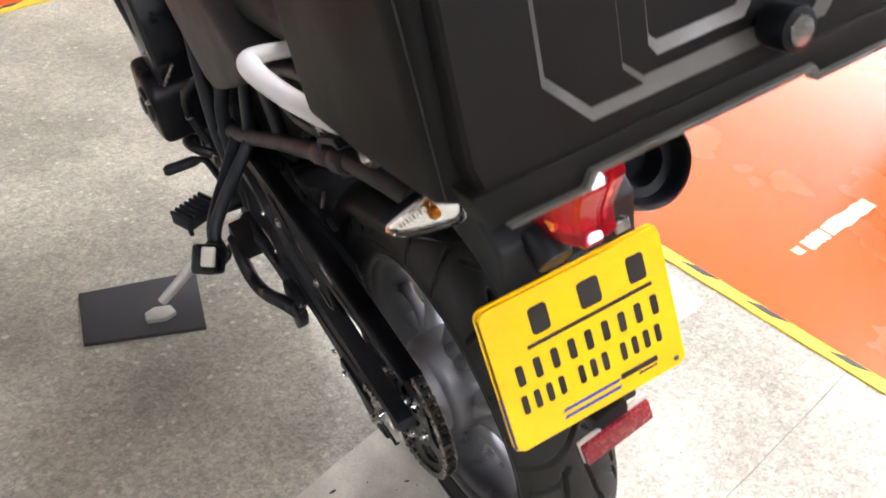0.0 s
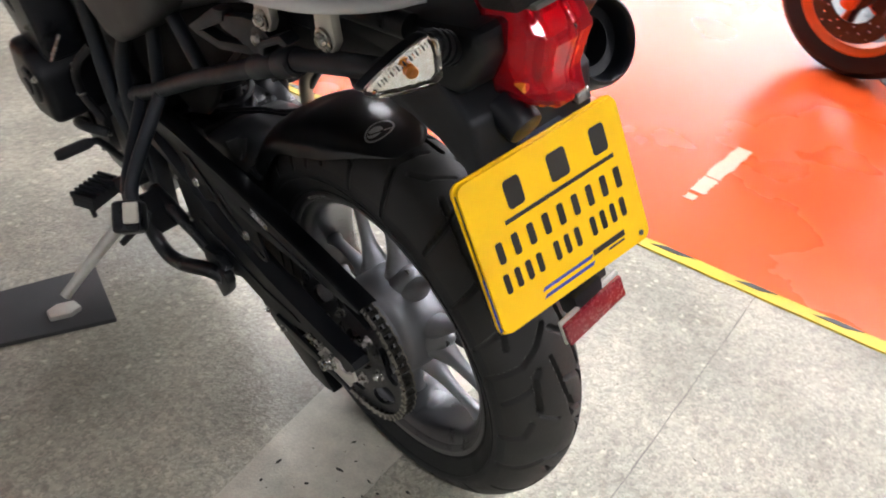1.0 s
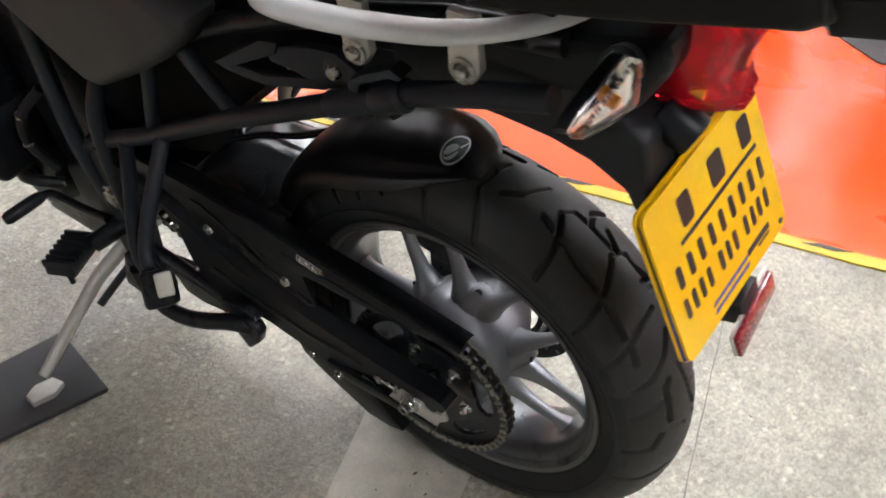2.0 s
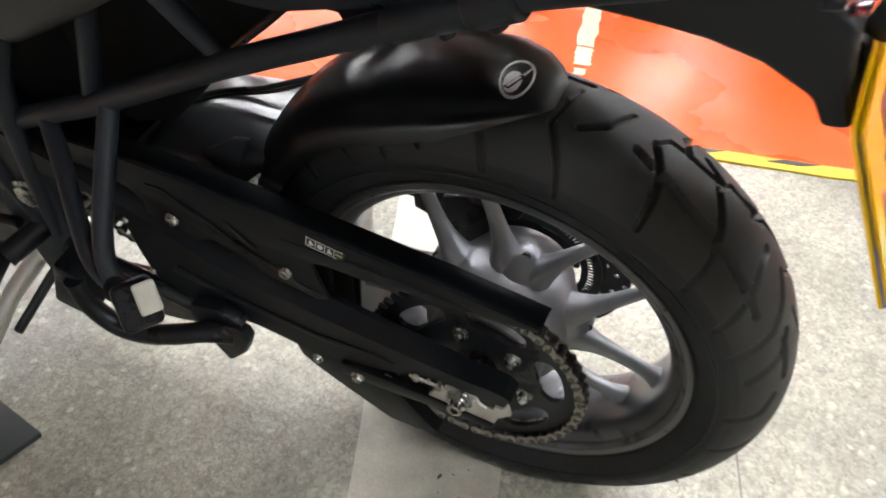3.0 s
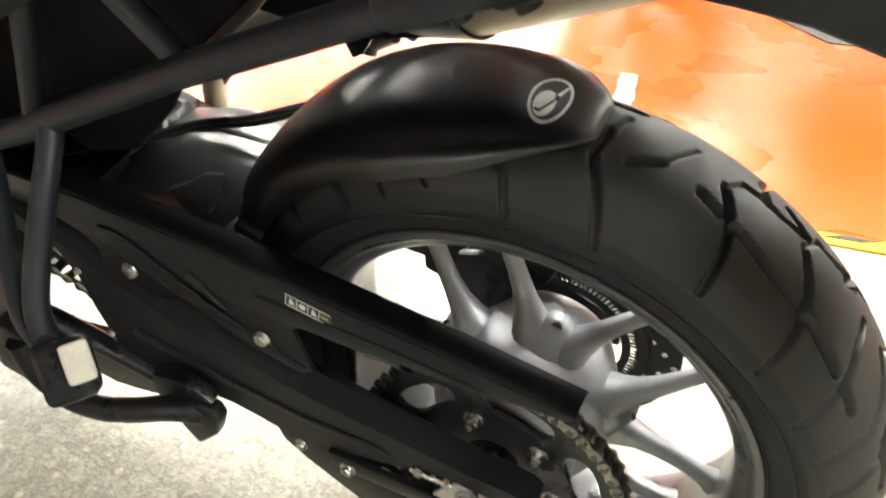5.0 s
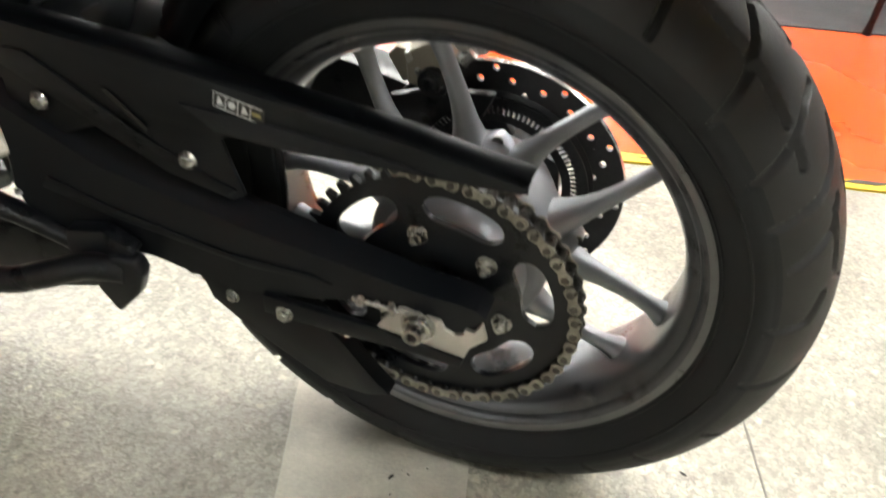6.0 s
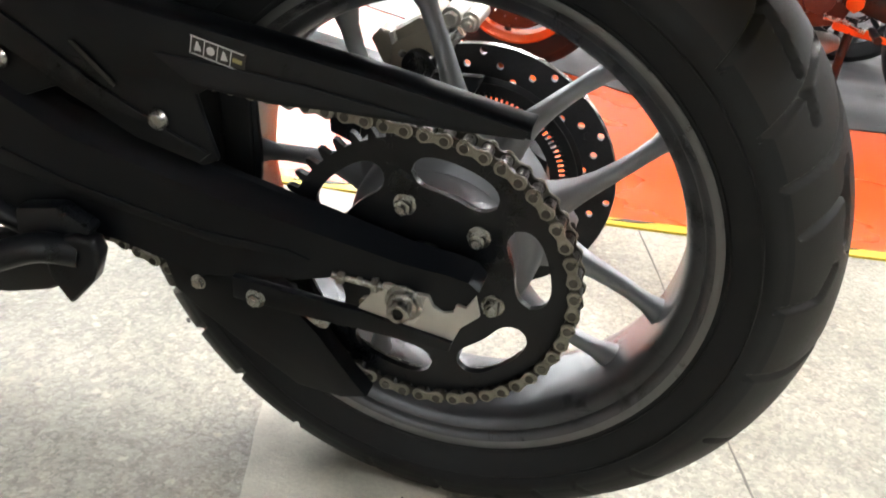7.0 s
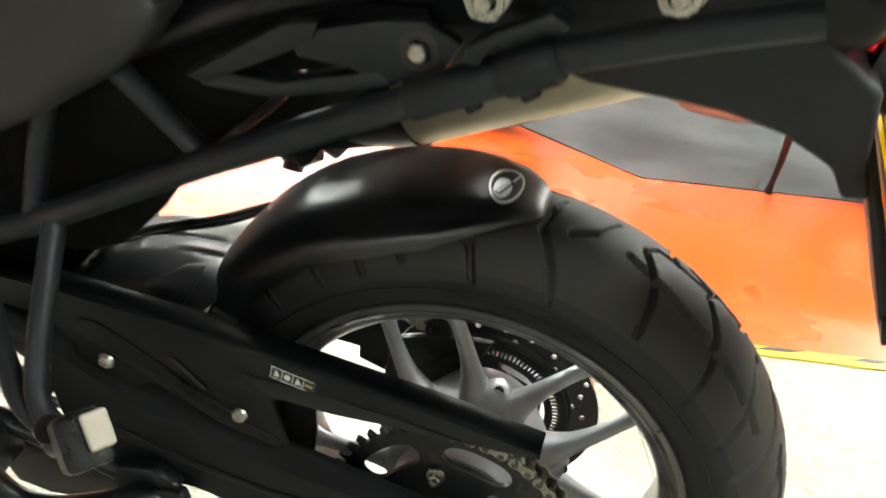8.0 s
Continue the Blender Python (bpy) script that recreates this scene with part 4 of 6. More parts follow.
# hugger
def hugger_mesh():
    """A shell over the tyre: a domed crown that rolls down into skirts, tapering to its tail."""
    key = [33, 40, 50, 60, 70, 80, 87, 92, 95.5, 97]
    crown = [0.343, 0.347, 0.3515, 0.3535, 0.3525, 0.3510, 0.3480, 0.342, 0.335, 0.330]
    skirt = [0.293, 0.296, 0.303, 0.307, 0.305, 0.309, 0.321, 0.327, 0.329, 0.328]
    width = [0.090, 0.091, 0.092, 0.092, 0.089, 0.082, 0.071, 0.056, 0.038, 0.022]
    bm = bmesh.new()
    rows = []
    for i in range(67):
        a = 33 + 64 * i / 66
        top, low, w = np.interp(a, key, crown), np.interp(a, key, skirt), np.interp(a, key, width)
        row = []
        for j in range(25):
            s = -1 + j / 12
            ang = s * math.pi / 2
            x = w * math.copysign(abs(math.sin(ang)) ** 0.9, s)
            f = max(0.0, math.cos(ang)) ** (0.88 + (0.3 * min(1, max(0, (a - 66) / 26)) if s > 0 else 0))
            flare = min(1.0, max(0.0, (a - 50) / 20)) * min(1.0, max(0.0, (95 - a) / 10))
            x *= 1 - 0.10 * (1 - flare) * abs(s) ** 5
            crease = -(0.001 + 0.0035 * flare) * math.exp(-((abs(s) - 0.62) / 0.12) ** 2) - 0.004 * math.exp(-((a - 63) / 3.5) ** 2) * math.exp(-(s / 0.35) ** 2)
            row.append(bm.verts.new(polar(x, low + (top - low) * f + crease, a)))
        rows.append(row)
    for p, q in zip(rows, rows[1:]):
        for k in range(24):
            bm.faces.new((p[k], p[k + 1], q[k + 1], q[k]))
    bmesh.ops.solidify(bm, geom=bm.faces[:], thickness=0.0028)
    return bm


HUGGER = material("gloss_black_plastic", (0.0055, 0.0065, 0.008), 0.31, vary=0.1, scale=5, bump=0, fine=50, rough_vary=0.0, spec=0.65)
HUGGER.node_tree.nodes["Principled BSDF"].inputs["IOR"].default_value = 1.8
MOUNT = material("satin_mount_plastic", (0.018, 0.0195, 0.022), 0.32, vary=0.1, scale=5, bump=0, fine=50, rough_vary=0.0, spec=1.0)
hugger = part("hugger", hugger_mesh(), HUGGER, bike, "smooth black rear hugger with a round badge", 50)
MOUNT.node_tree.nodes["Principled BSDF"].inputs["IOR"].default_value = 1.8
saddle = bmesh.new()
grid = []
for i in range(25):
    y = 0.262 + 0.168 * i / 24
    top = np.interp(y, [0.262, 0.275, 0.33, 0.38, 0.43], [0.206, 0.203, 0.194, 0.183, 0.158])
    low = np.interp(y, [0.262, 0.30, 0.43], [0.185, 0.145, 0.140])
    grid.append([saddle.verts.new((0.002 + 0.080 * math.sin(s), y, low + (top - low) * max(0.0, math.cos(s)) ** 0.62)) for s in [math.pi * (k / 20 - 0.5) for k in range(21)]])
for p, q in zip(grid, grid[1:]):
    for k in range(20):
        saddle.faces.new((p[k], p[k + 1], q[k + 1], q[k]))
for row in (grid[0][::-1], grid[-1]):
    saddle.faces.new(row)
part("hugger_front", saddle, MOUNT, hugger, "black hugger front mount", 50)
part("hugger_tab", prism([(0.338, 0.192), (0.322, 0.174), (0.296, 0.175), (0.282, 0.200), (0.268, 0.232), (0.290, 0.226), (0.315, 0.206)], -0.086, -0.078, 0.003), MOUNT, hugger)
part("hugger_foot", prism([(0.266, 0.172), (0.240, 0.168), (0.236, 0.174), (0.262, 0.184)], -0.090, -0.082, 0.002), HUGGER, hugger)


BADGE = material("silver_foil", (0.9, 0.9, 0.89), 0.42, 0.55, vary=0.04, bump=0)


def badge(at_deg, x, r):
    """An oval badge: a white ring and pale blocks on black, lying on the shell."""
    c = polar(x, r, at_deg)
    n = (Vector((0, c.y, c.z)).normalized() + Vector((-0.19, 0, 0))).normalized()
    t1 = Vector((0, -math.sin(radians(at_deg)), math.cos(radians(at_deg))))
    t1 = (t1 - n * t1.dot(n)).normalized()
    t2 = n.cross(t1)
    bm = bmesh.new()
    N = 40
    ring = []
    for k in range(N):
        a = 2 * math.pi * k / N
        ring.append([bm.verts.new(c + t1 * p * 0.0158 * math.cos(a) + t2 * p * 0.0235 * math.sin(a) + n * (0.0022 - 6.0 * (p * 0.0235 * math.sin(a)) ** 2)) for p in (1.0, 0.86)])
    for k in range(N):
        a, b = ring[k], ring[(k + 1) % N]
        bm.faces.new((a[0], a[1], b[1], b[0]))
    bmesh.ops.solidify(bm, geom=bm.faces[:], thickness=0.0006)
    ob = part("badge", bm, BADGE, hugger, "white oval badge ring")
    def lying(u, v, lift):
        return c + t1 * u + t2 * v + n * (lift - 6.0 * v * v)
    bm = bmesh.new()
    bm.faces.new([bm.verts.new(lying(-0.0025 + 0.0082 * math.cos(2 * math.pi * k / 24), -0.0055 + 0.0125 * math.sin(2 * math.pi * k / 24), 0.0022)) for k in range(24)])
    bmesh.ops.solidify(bm, geom=bm.faces[:], thickness=0.0006)
    part("badge_oval", bm, BADGE, hugger, "white inner oval")
    for corners, mat, lift in ((((-0.0088, -0.0135), (-0.0035, -0.0150), (0.0062, 0.0010), (0.0022, 0.0030)), INK, 0.0027),
                               (((-0.0070, -0.0122), (-0.0042, -0.0130), (0.0042, 0.0004), (0.0020, 0.0014)), BADGE, 0.0032),
                               (((0.0035, 0.0045), (0.0062, 0.0032), (0.0102, 0.0150), (0.0086, 0.0158)), BADGE, 0.0024)):
        bm = bmesh.new()
        bm.faces.new([bm.verts.new(lying(u, v, lift)) for u, v in corners])
        bmesh.ops.solidify(bm, geom=bm.faces[:], thickness=0.0005)
        part("badge_bar", bm, mat, hugger)


badge(90.4, -0.0205, 0.3495)
for k, off in enumerate((0.0, 0.012)):
    part("brake_hose", tube([(-0.065 + off, 0.50, 0.165), (-0.03 + off, 0.44, 0.176 - off * 0.8), (0.0 + off, 0.365, 0.201 - off * 1.1), (0.004 + off, 0.30, 0.2245 - off * 1.1), (0.02 + off, 0.235, 0.250 - off * 0.9), (0.075, 0.17, 0.25), (0.088, 0.1, 0.17)], 0.0034, 10, True), BLACK_METAL, bike, "thin black brake hose")
caliper = part("brake_caliper", prism([(0.0925, 0.131), (0.083, 0.140), (0.0625, 0.1545), (0.050, 0.155), (0.044, 0.135), (0.050, 0.112), (0.062, 0.098), (0.090, 0.098)], 0.050, 0.100, 0.005, segments=3), CALIPER, bike, "bronze-grey cast rear brake caliper")
part("caliper_ear", prism([(0.112, 0.123), (0.103, 0.134), (0.0915, 0.133), (0.089, 0.100), (0.097, 0.096)], 0.056, 0.080, 0.003), CALIPER, caliper, "cast mounting ear")
part("caliper_rib", prism([(0.0905, 0.135), (0.0855, 0.138), (0.083, 0.128), (0.087, 0.124)], 0.044, 0.054, 0.0015), PALE_STEEL, caliper, "bright machined edge")
part("caliper_step", prism([(0.0855, 0.137), (0.064, 0.1525), (0.054, 0.1525), (0.052, 0.143), (0.062, 0.1405), (0.082, 0.128)], 0.0465, 0.053, 0.002), CALIPER, caliper)
part("piston_boss", joined(cylinder((0.043, 0.062, 0.108), (0.056, 0.062, 0.108), 0.0155, seg=28, bevel=0.002), cylinder((0.040, 0.062, 0.108), (0.046, 0.062, 0.108), 0.009, seg=20, bevel=0.0015)), BLACK_METAL, caliper, "dark piston boss")
part("pad_pin", cylinder((0.046, 0.078, 0.116), (0.090, 0.078, 0.116), 0.0035, seg=12), STEEL, caliper)
part("slide_pin", joined(cylinder((0.040, 0.0318, 0.160), (0.095, 0.0318, 0.160), 0.0092, seg=22), cylinder((0.034, 0.0318, 0.160), (0.042, 0.0318, 0.160), 0.0066, seg=6)), PALE_STEEL, caliper, "bright slide pin")
part("banjo_bolt", joined(cylinder((0.048, 0.0165, 0.156), (0.085, 0.0165, 0.156), 0.0085, seg=18), hex_bolt((0.048, 0.0165, 0.156), 0.0068, 0.008)), PALE_STEEL, caliper, "plated banjo bolt")
part("pin_boot", tube([(0.052, 0.040, 0.142), (0.052, 0.033, 0.138), (0.052, 0.026, 0.146)], [0.008, 0.0095, 0.007], 16), STEEL, caliper)
part("bleed_nipple", cylinder((0.06, 0.055, 0.152), (0.06, 0.055, 0.172), 0.006, 0.004, seg=10), BLACK_METAL, caliper)
part("sensor_bracket", prism([(0.105, 0.040), (0.108, 0.085), (0.075, 0.096), (0.040, 0.104), (0.0, 0.108), (0.012, 0.080), (0.050, 0.072), (0.078, 0.040)], 0.046, 0.056, 0.004), BLACK_METAL, caliper, "black sensor and caliper carrier")
part("caliper_bracket", prism([(0.11, 0.10), (0.02, 0.085), (-0.02, 0.02), (0.02, -0.02), (0.05, 0.03), (0.09, 0.09)], 0.088, 0.1, 0.003), BLACK_METAL, caliper)

part("sensor_lead", tube([(0.108, 0.36, 0.100), (0.108, 0.2, 0.082), (0.104, 0.06, 0.02)], 0.005, 10, True), BLACK_METAL, caliper, "black sensor lead")

# exhaust on the right
SX, SA, SB = 0.136, Vector((0.142, 0.330)), Vector((-0.15, 0.468))
silencer = part("silencer", tube([(SX, SA.x + 0.012, SA.y - 0.005), (SX, SA.x, SA.y), (SX, 0.0, 0.398), (SX, SB.x, SB.y)], [0.038, 0.048, 0.050, 0.050], 40), EXHAUST, bike, "brushed steel silencer with a black end cap")
part("end_cap", tube([(SX, -0.15, 0.468), (SX, -0.158, 0.4720), (SX, -0.166, 0.4755), (SX, -0.184, 0.4845)], [0.0505, 0.0545, 0.0562, 0.0563], 40), SATIN_BLACK, silencer, "black silencer end cap")
part("front_cap", tube([(SX, 0.222, 0.284), (SX, 0.185, 0.304), (SX, 0.132, 0.334)], [0.018, 0.034, 0.0515], 32), SATIN_BLACK, silencer, "black silencer inlet cap")
tip_d = Vector((0, -0.088, 0.040)).normalized()
tip = Vector((SX, -0.234, 0.511))


def outlet():
    """The open end: a rolled lip and a dark bore."""
    bm = lathe([(-0.058, 0.0564), (-0.02, 0.0566), (-0.004, 0.0535), (0.004, 0.050), (0.006, 0.0465), (0.001, 0.043), (-0.020, 0.041), (-0.022, 0.029), (-0.052, 0.027), (-0.052, 0.002), (-0.058, 0.002)], 48)
    turn = tip_d.to_track_quat("X", "Z").to_matrix().to_4x4()
    bmesh.ops.transform(bm, matrix=Matrix.Translation(tip + tip_d * 0.001) @ turn, verts=bm.verts)
    return bm


part("outlet", outlet(), SATIN_BLACK, silencer, "open black exhaust outlet")
part("cap_bolt", dome_bolt((SX - 0.03, -0.222, 0.462), 0.005, 0.004, (0, -0.7, -0.7)), STEEL, silencer)
part("heat_shield", prism([(0.36, 0.268), (0.30, 0.262), (0.262, 0.262), (0.250, 0.238), (0.238, 0.246), (0.226, 0.266), (0.16, 0.284), (0.14, 0.30), (0.14, 0.34), (0.21, 0.362), (0.29, 0.345), (0.36, 0.305)], 0.112, 0.117, 0.002), SATIN_BLACK, silencer, "black exhaust heat shield")
part("link_pipe", tube([(0.16, 0.53, -0.04), (0.16, 0.488, 0.065), (0.16, 0.480, 0.112), (0.16, 0.462, 0.158), (0.158, 0.400, 0.214), (0.15, 0.315, 0.262), (0.140, 0.20, 0.302)], 0.0135, 24, True), EXHAUST, silencer, "warm steel exhaust link pipe")

heel = part("heel_plate", prism([(0.494, 0.142), (0.43, 0.243), (0.418, 0.236), (0.476, 0.137)], 0.166, 0.174, 0.002), REFLECTOR, bike, "red heel guard plate with cut-outs")
for bar in ([(0.432, 0.244), (0.387, 0.258), (0.388, 0.244), (0.424, 0.232)], [(0.387, 0.258), (0.396, 0.255), (0.402, 0.184), (0.393, 0.190)], [(0.402, 0.192), (0.433, 0.159), (0.484, 0.132), (0.486, 0.142), (0.44, 0.17), (0.408, 0.198)], [(0.438, 0.214), (0.446, 0.204), (0.410, 0.186), (0.402, 0.196)]):
    part("heel_bar", prism(bar, 0.166, 0.174, 0.0015), REFLECTOR, heel)
part("brake_lever", tube([(0.165, 0.47, 0.12), (0.168, 0.435, 0.17), (0.165, 0.42, 0.20)], 0.008, 12), BLACK_METAL, heel, "black lever behind the plate")

# rack and hanger tubes, both sides
rack_line = [(0.555, 0.206), (0.40, 0.288), (0.227, 0.388), (0.05, 0.481), (-0.05, 0.533), (-0.14, 0.566), (-0.20, 0.585)]
for side in (-1, 1):
    rack = part("pannier_rack", tube([(side * (0.138 if y > 0.4 else 0.146), y, z) for y, z in rack_line], 0.0125, 20), TUBE_BLACK, bike, "dark powder-coated pannier rack tube")
    part("front_loop", tube([(side * 0.138, 0.553, 0.207), (side * 0.14, 0.585, 0.185), (side * 0.145, 0.60, 0.15), (side * 0.14, 0.60, 0.09)], 0.0115, 16, True), TUBE_BLACK, rack)
    part("rack_clamp", tube([(side * 0.146, 0.058, 0.477), (side * 0.146, 0.054, 0.479), (side * 0.146, -0.006, 0.510), (side * 0.146, -0.010, 0.512)], [0.0128, 0.0152, 0.0152, 0.0125], 24), TUBE_BLACK, rack, "clamp sleeve")
    part("rack_clamp", tube([(side * 0.1465, -0.008, 0.510), (side * 0.1465, -0.011, 0.5115), (side * 0.1465, -0.043, 0.5285), (side * 0.1465, -0.047, 0.5305)], [0.0150, 0.0172, 0.0172, 0.0140], 24), TUBE_BLACK, rack, "clamp sleeve")
    part("clamp_lug", cylinder((side * 0.146, -0.026, 0.506), (side * 0.146, -0.031, 0.498), 0.008, seg=16), BLACK_METAL, rack)
    part("clamp_lug", cylinder((side * 0.146, 0.012, 0.488), (side * 0.146, 0.008, 0.481), 0.007, seg=16), BLACK_METAL, rack)
    part("hanger_tube", tube([(side * 0.148, 0.472, 0.242), (side * 0.185, 0.432, 0.220), (side * 0.230, 0.386, 0.192), (side * 0.252, 0.358, 0.174), (side * 0.262, 0.325, 0.160)], 0.0105, 16, True), TUBE_BLACK, rack)
    part("hanger_tube", tube([(side * 0.148, 0.374, 0.300), (side * 0.185, 0.364, 0.262), (side * 0.230, 0.352, 0.212), (side * 0.253, 0.340, 0.182), (side * 0.264, 0.315, 0.164)], 0.0108, 16, True), TUBE_BLACK, rack)
    turn = Matrix(((side * -0.774, side * -0.443, side * 0.45), (-0.633, 0.542, -0.55), (0.0, 0.711, 0.70)))
    place = Matrix.Translation((side * 0.288, 0.257, 0.214)) @ turn.to_4x4()
    body = box((0.040, 0.048, 0.050), (-0.011, -0.004, -0.029), (0, 0, 0), 0.009, 3)
    bmesh.ops.transform(body, matrix=place, verts=body.verts)
    peg = part("passenger_peg", body, BLACK_METAL, bike, "black folded passenger footpeg")
    cap = box((0.0215, 0.0310, 0.010), (0, 0, 0), (0, 0, 0), 0.004, 3)
    bmesh.ops.transform(cap, matrix=place, verts=cap.verts)
    part("peg_cap", cap, PALE_CAP, peg, "pale square end cap")
    part("peg_neck", tube([(side * 0.258, 0.335, 0.166), (side * 0.264, 0.315, 0.160), (side * 0.268, 0.292, 0.172)], [0.013, 0.018, 0.016], 16), BLACK_METAL, peg)
    part("peg_pivot", cylinder((side * 0.252, 0.322, 0.142), (side * 0.272, 0.318, 0.178), 0.0135, seg=18), BLACK_METAL, peg, "black pivot pin")
    part("upper_tube", tube([(side * 0.128, 0.310, 0.452), (side * 0.138, 0.228, 0.392)], 0.0105, 16), TUBE_BLACK, rack)
    part("upper_tube", tube([(side * 0.132, 0.368, 0.43), (side * 0.14, 0.404, 0.287)], 0.0105, 16), TUBE_BLACK, rack)
    part("frame_tube", tube([(side * 0.135, 0.62, 0.46), (side * 0.142, 0.615, 0.32), (side * 0.148, 0.60, 0.18), (side * 0.14, 0.57, 0.04)], 0.0135, 16, True), TUBE_BLACK, bike, "dark trellis frame tube")
    part("frame_tube", tube([(side * 0.125, 0.52, 0.44), (side * 0.13, 0.497, 0.36), (side * 0.145, 0.525, 0.27), (side * 0.148, 0.535, 0.16), (side * 0.14, 0.55, 0.03)], 0.0125, 16, True), TUBE_BLACK, bike)
    plate = [(0.152, 0.508), (0.083, 0.530), (0.052, 0.534), (0.024, 0.522), (0.034, 0.502), (0.052, 0.490), (0.079, 0.481), (0.110, 0.489), (0.148, 0.490)]
    sub = part("subframe_plate", prism(plate, side * 0.122, side * 0.136, 0.004), TUBE_BLACK, bike, "dark subframe side plate")
    part("subframe_bar", prism([(0.240, 0.459), (0.156, 0.516), (0.128, 0.522), (0.134, 0.505), (0.222, 0.455)], side * 0.120, side * 0.139, 0.004), TUBE_BLACK, sub)
    part("subframe_bar", prism([(0.226, 0.463), (0.200, 0.467), (0.162, 0.467), (0.085, 0.492), (0.070, 0.482), (0.163, 0.4535), (0.190, 0.452), (0.228, 0.452)], side * 0.119, side * 0.137, 0.004), TUBE_BLACK, sub)
    part("subframe_tube", tube([(side * 0.11, 0.42, 0.405), (side * 0.112, 0.30, 0.465), (side * 0.112, 0.20, 0.512), (side * 0.108, 0.08, 0.555), (side * 0.10, -0.06, 0.59), (side * 0.09, -0.18, 0.60)], 0.014, 16), BLACK_METAL, sub)
    part("brace_rod", tube([(side * 0.10, 0.262, 0.353), (side * 0.10, 0.189, 0.423), (side * 0.108, 0.16, 0.455)], 0.0045, 10), BLACK_METAL, sub)
    part("bolt_recess", cylinder((side * 0.13, 0.054, 0.5118), (side * 0.1368, 0.054, 0.5118), 0.0155, seg=28, bevel=0.001), INK, sub, "dark bolt recess")
    part("rack_bolt", dome_bolt((side * 0.1365, 0.054, 0.5125), 0.0100, 0.007, (side, 0, 0)), STEEL, sub, "bright rack bolt")
    part("clamp_bracket", prism([(0.018, 0.519), (0.0155, 0.532), (-0.002, 0.544), (-0.038, 0.564), (-0.052, 0.558), (-0.046, 0.552), (-0.035, 0.552), (0.001, 0.532), (0.006, 0.519)], side * 0.140, side * 0.160, 0.003), TUBE_BLACK, sub)
    for y, z in ((0.008, 0.562), (-0.114, 0.586)):
        part("rail_mount", joined(prism([(y + 0.016, z + 0.055), (y - 0.014, z + 0.055), (y - 0.017, z), (y - 0.008, z - 0.015), (y + 0.010, z - 0.015), (y + 0.017, z)], side * 0.138, side * 0.15, 0.004)), PALE_STEEL, sub, "pale cast rail mount")
        part("rail_bolt", joined(cylinder((side * 0.15, y, z), (side * 0.154, y, z), 0.0135, seg=24), dome_bolt((side * 0.154, y, z), 0.009, 0.006, (side, 0, 0))), STEEL, sub, "bright flanged bolt")

rail_line = [(0.10, 0.030, 0.640), (0.155, 0.048, 0.636), (0.190, 0.062, 0.634), (0.203, 0.058, 0.633), (0.206, 0.035, 0.632), (0.200, -0.010, 0.632), (0.190, -0.060, 0.634), (0.175, -0.112, 0.637), (0.153, -0.152, 0.640), (0.124, -0.183, 0.642), (0.09, -0.205, 0.645)]
rail_girth = [0.011, 0.0115, 0.0125, 0.0135, 0.0140, 0.0138, 0.0135, 0.013, 0.012, 0.011, 0.010]
rail = part("grab_rail", tube([(-x, y, z) for x, y, z in rail_line], rail_girth, 20, True, 0.8), SILVER_RAIL, bike, "satin silver grab rail")
part("grab_rail_bar", tube(rail_line, rail_girth, 20, True, 0.8), SILVER_RAIL, rail, "satin silver grab rail")
part("rack_plate", prism([(-0.16, 0.10), (0.16, 0.10), (0.13, -0.19), (-0.13, -0.19)], 0.645, 0.66, 0.006, "z"), TEXTURED_BLACK, rail, "black luggage plate")

# tail, fender, lamps
tail_side = [(0.16, 0.555), (-0.06, 0.585), (-0.20, 0.612), (-0.27, 0.63), (-0.275, 0.60), (-0.245, 0.545), (-0.16, 0.53), (-0.02, 0.52), (0.16, 0.49)]
tail = part("tail_unit", prism(tail_side, -0.088, 0.088, 0.016, segments=3), SATIN_BLACK, bike, "satin black tail fairing")
fender = part("rear_fender", prism([(0.02, 0.508), (-0.064, 0.488), (-0.124, 0.487), (-0.165, 0.4845), (-0.207, 0.4755), (-0.246, 0.456), (-0.259, 0.433), (-0.280, 0.438), (-0.268, 0.47), (-0.262, 0.52), (-0.20, 0.56), (0.02, 0.56)], -0.088, 0.088, 0.008, segments=3), TEXTURED_BLACK, bike, "black plate-carrying rear fender")
part("fender_stay", prism([(-0.262, 0.48), (-0.276, 0.47), (-0.328, 0.35), (-0.350, 0.29), (-0.337, 0.29), (-0.305, 0.37)], -0.032, 0.036, 0.004), TEXTURED_BLACK, fender, "black plate bracket")
part("plate_lamp", joined(cylinder((-0.036, -0.25, 0.520), (-0.036, -0.288, 0.503), 0.023, 0.021, seg=28, bevel=0.005)), SATIN_BLACK, fender, "round black plate lamp")
part("fender_clip", box((0.02, 0.012, 0.014), (0.055, -0.277, 0.497), (-25, 0, 0), 0.002), STEEL, fender, "bright clip")


def lens_shell(outline, y_of, depth, bevel):
    """A lens drawn back from its outline of (x, z) with a sloping face."""
    bm = bmesh.new()
    a = [bm.verts.new((x, y_of(x, z), z)) for x, z in outline]
    b = [bm.verts.new((x * 1.02, y_of(x, z) + depth, z)) for x, z in outline]
    bm.faces.new(a)
    bm.faces.new(b[::-1])
    for i in range(len(a)):
        j = (i + 1) % len(a)
        bm.faces.new((a[i], b[i], b[j], a[j]))
    bmesh.ops.recalc_face_normals(bm, faces=bm.faces)
    return bevelled(bm, bevel, 3, 25)


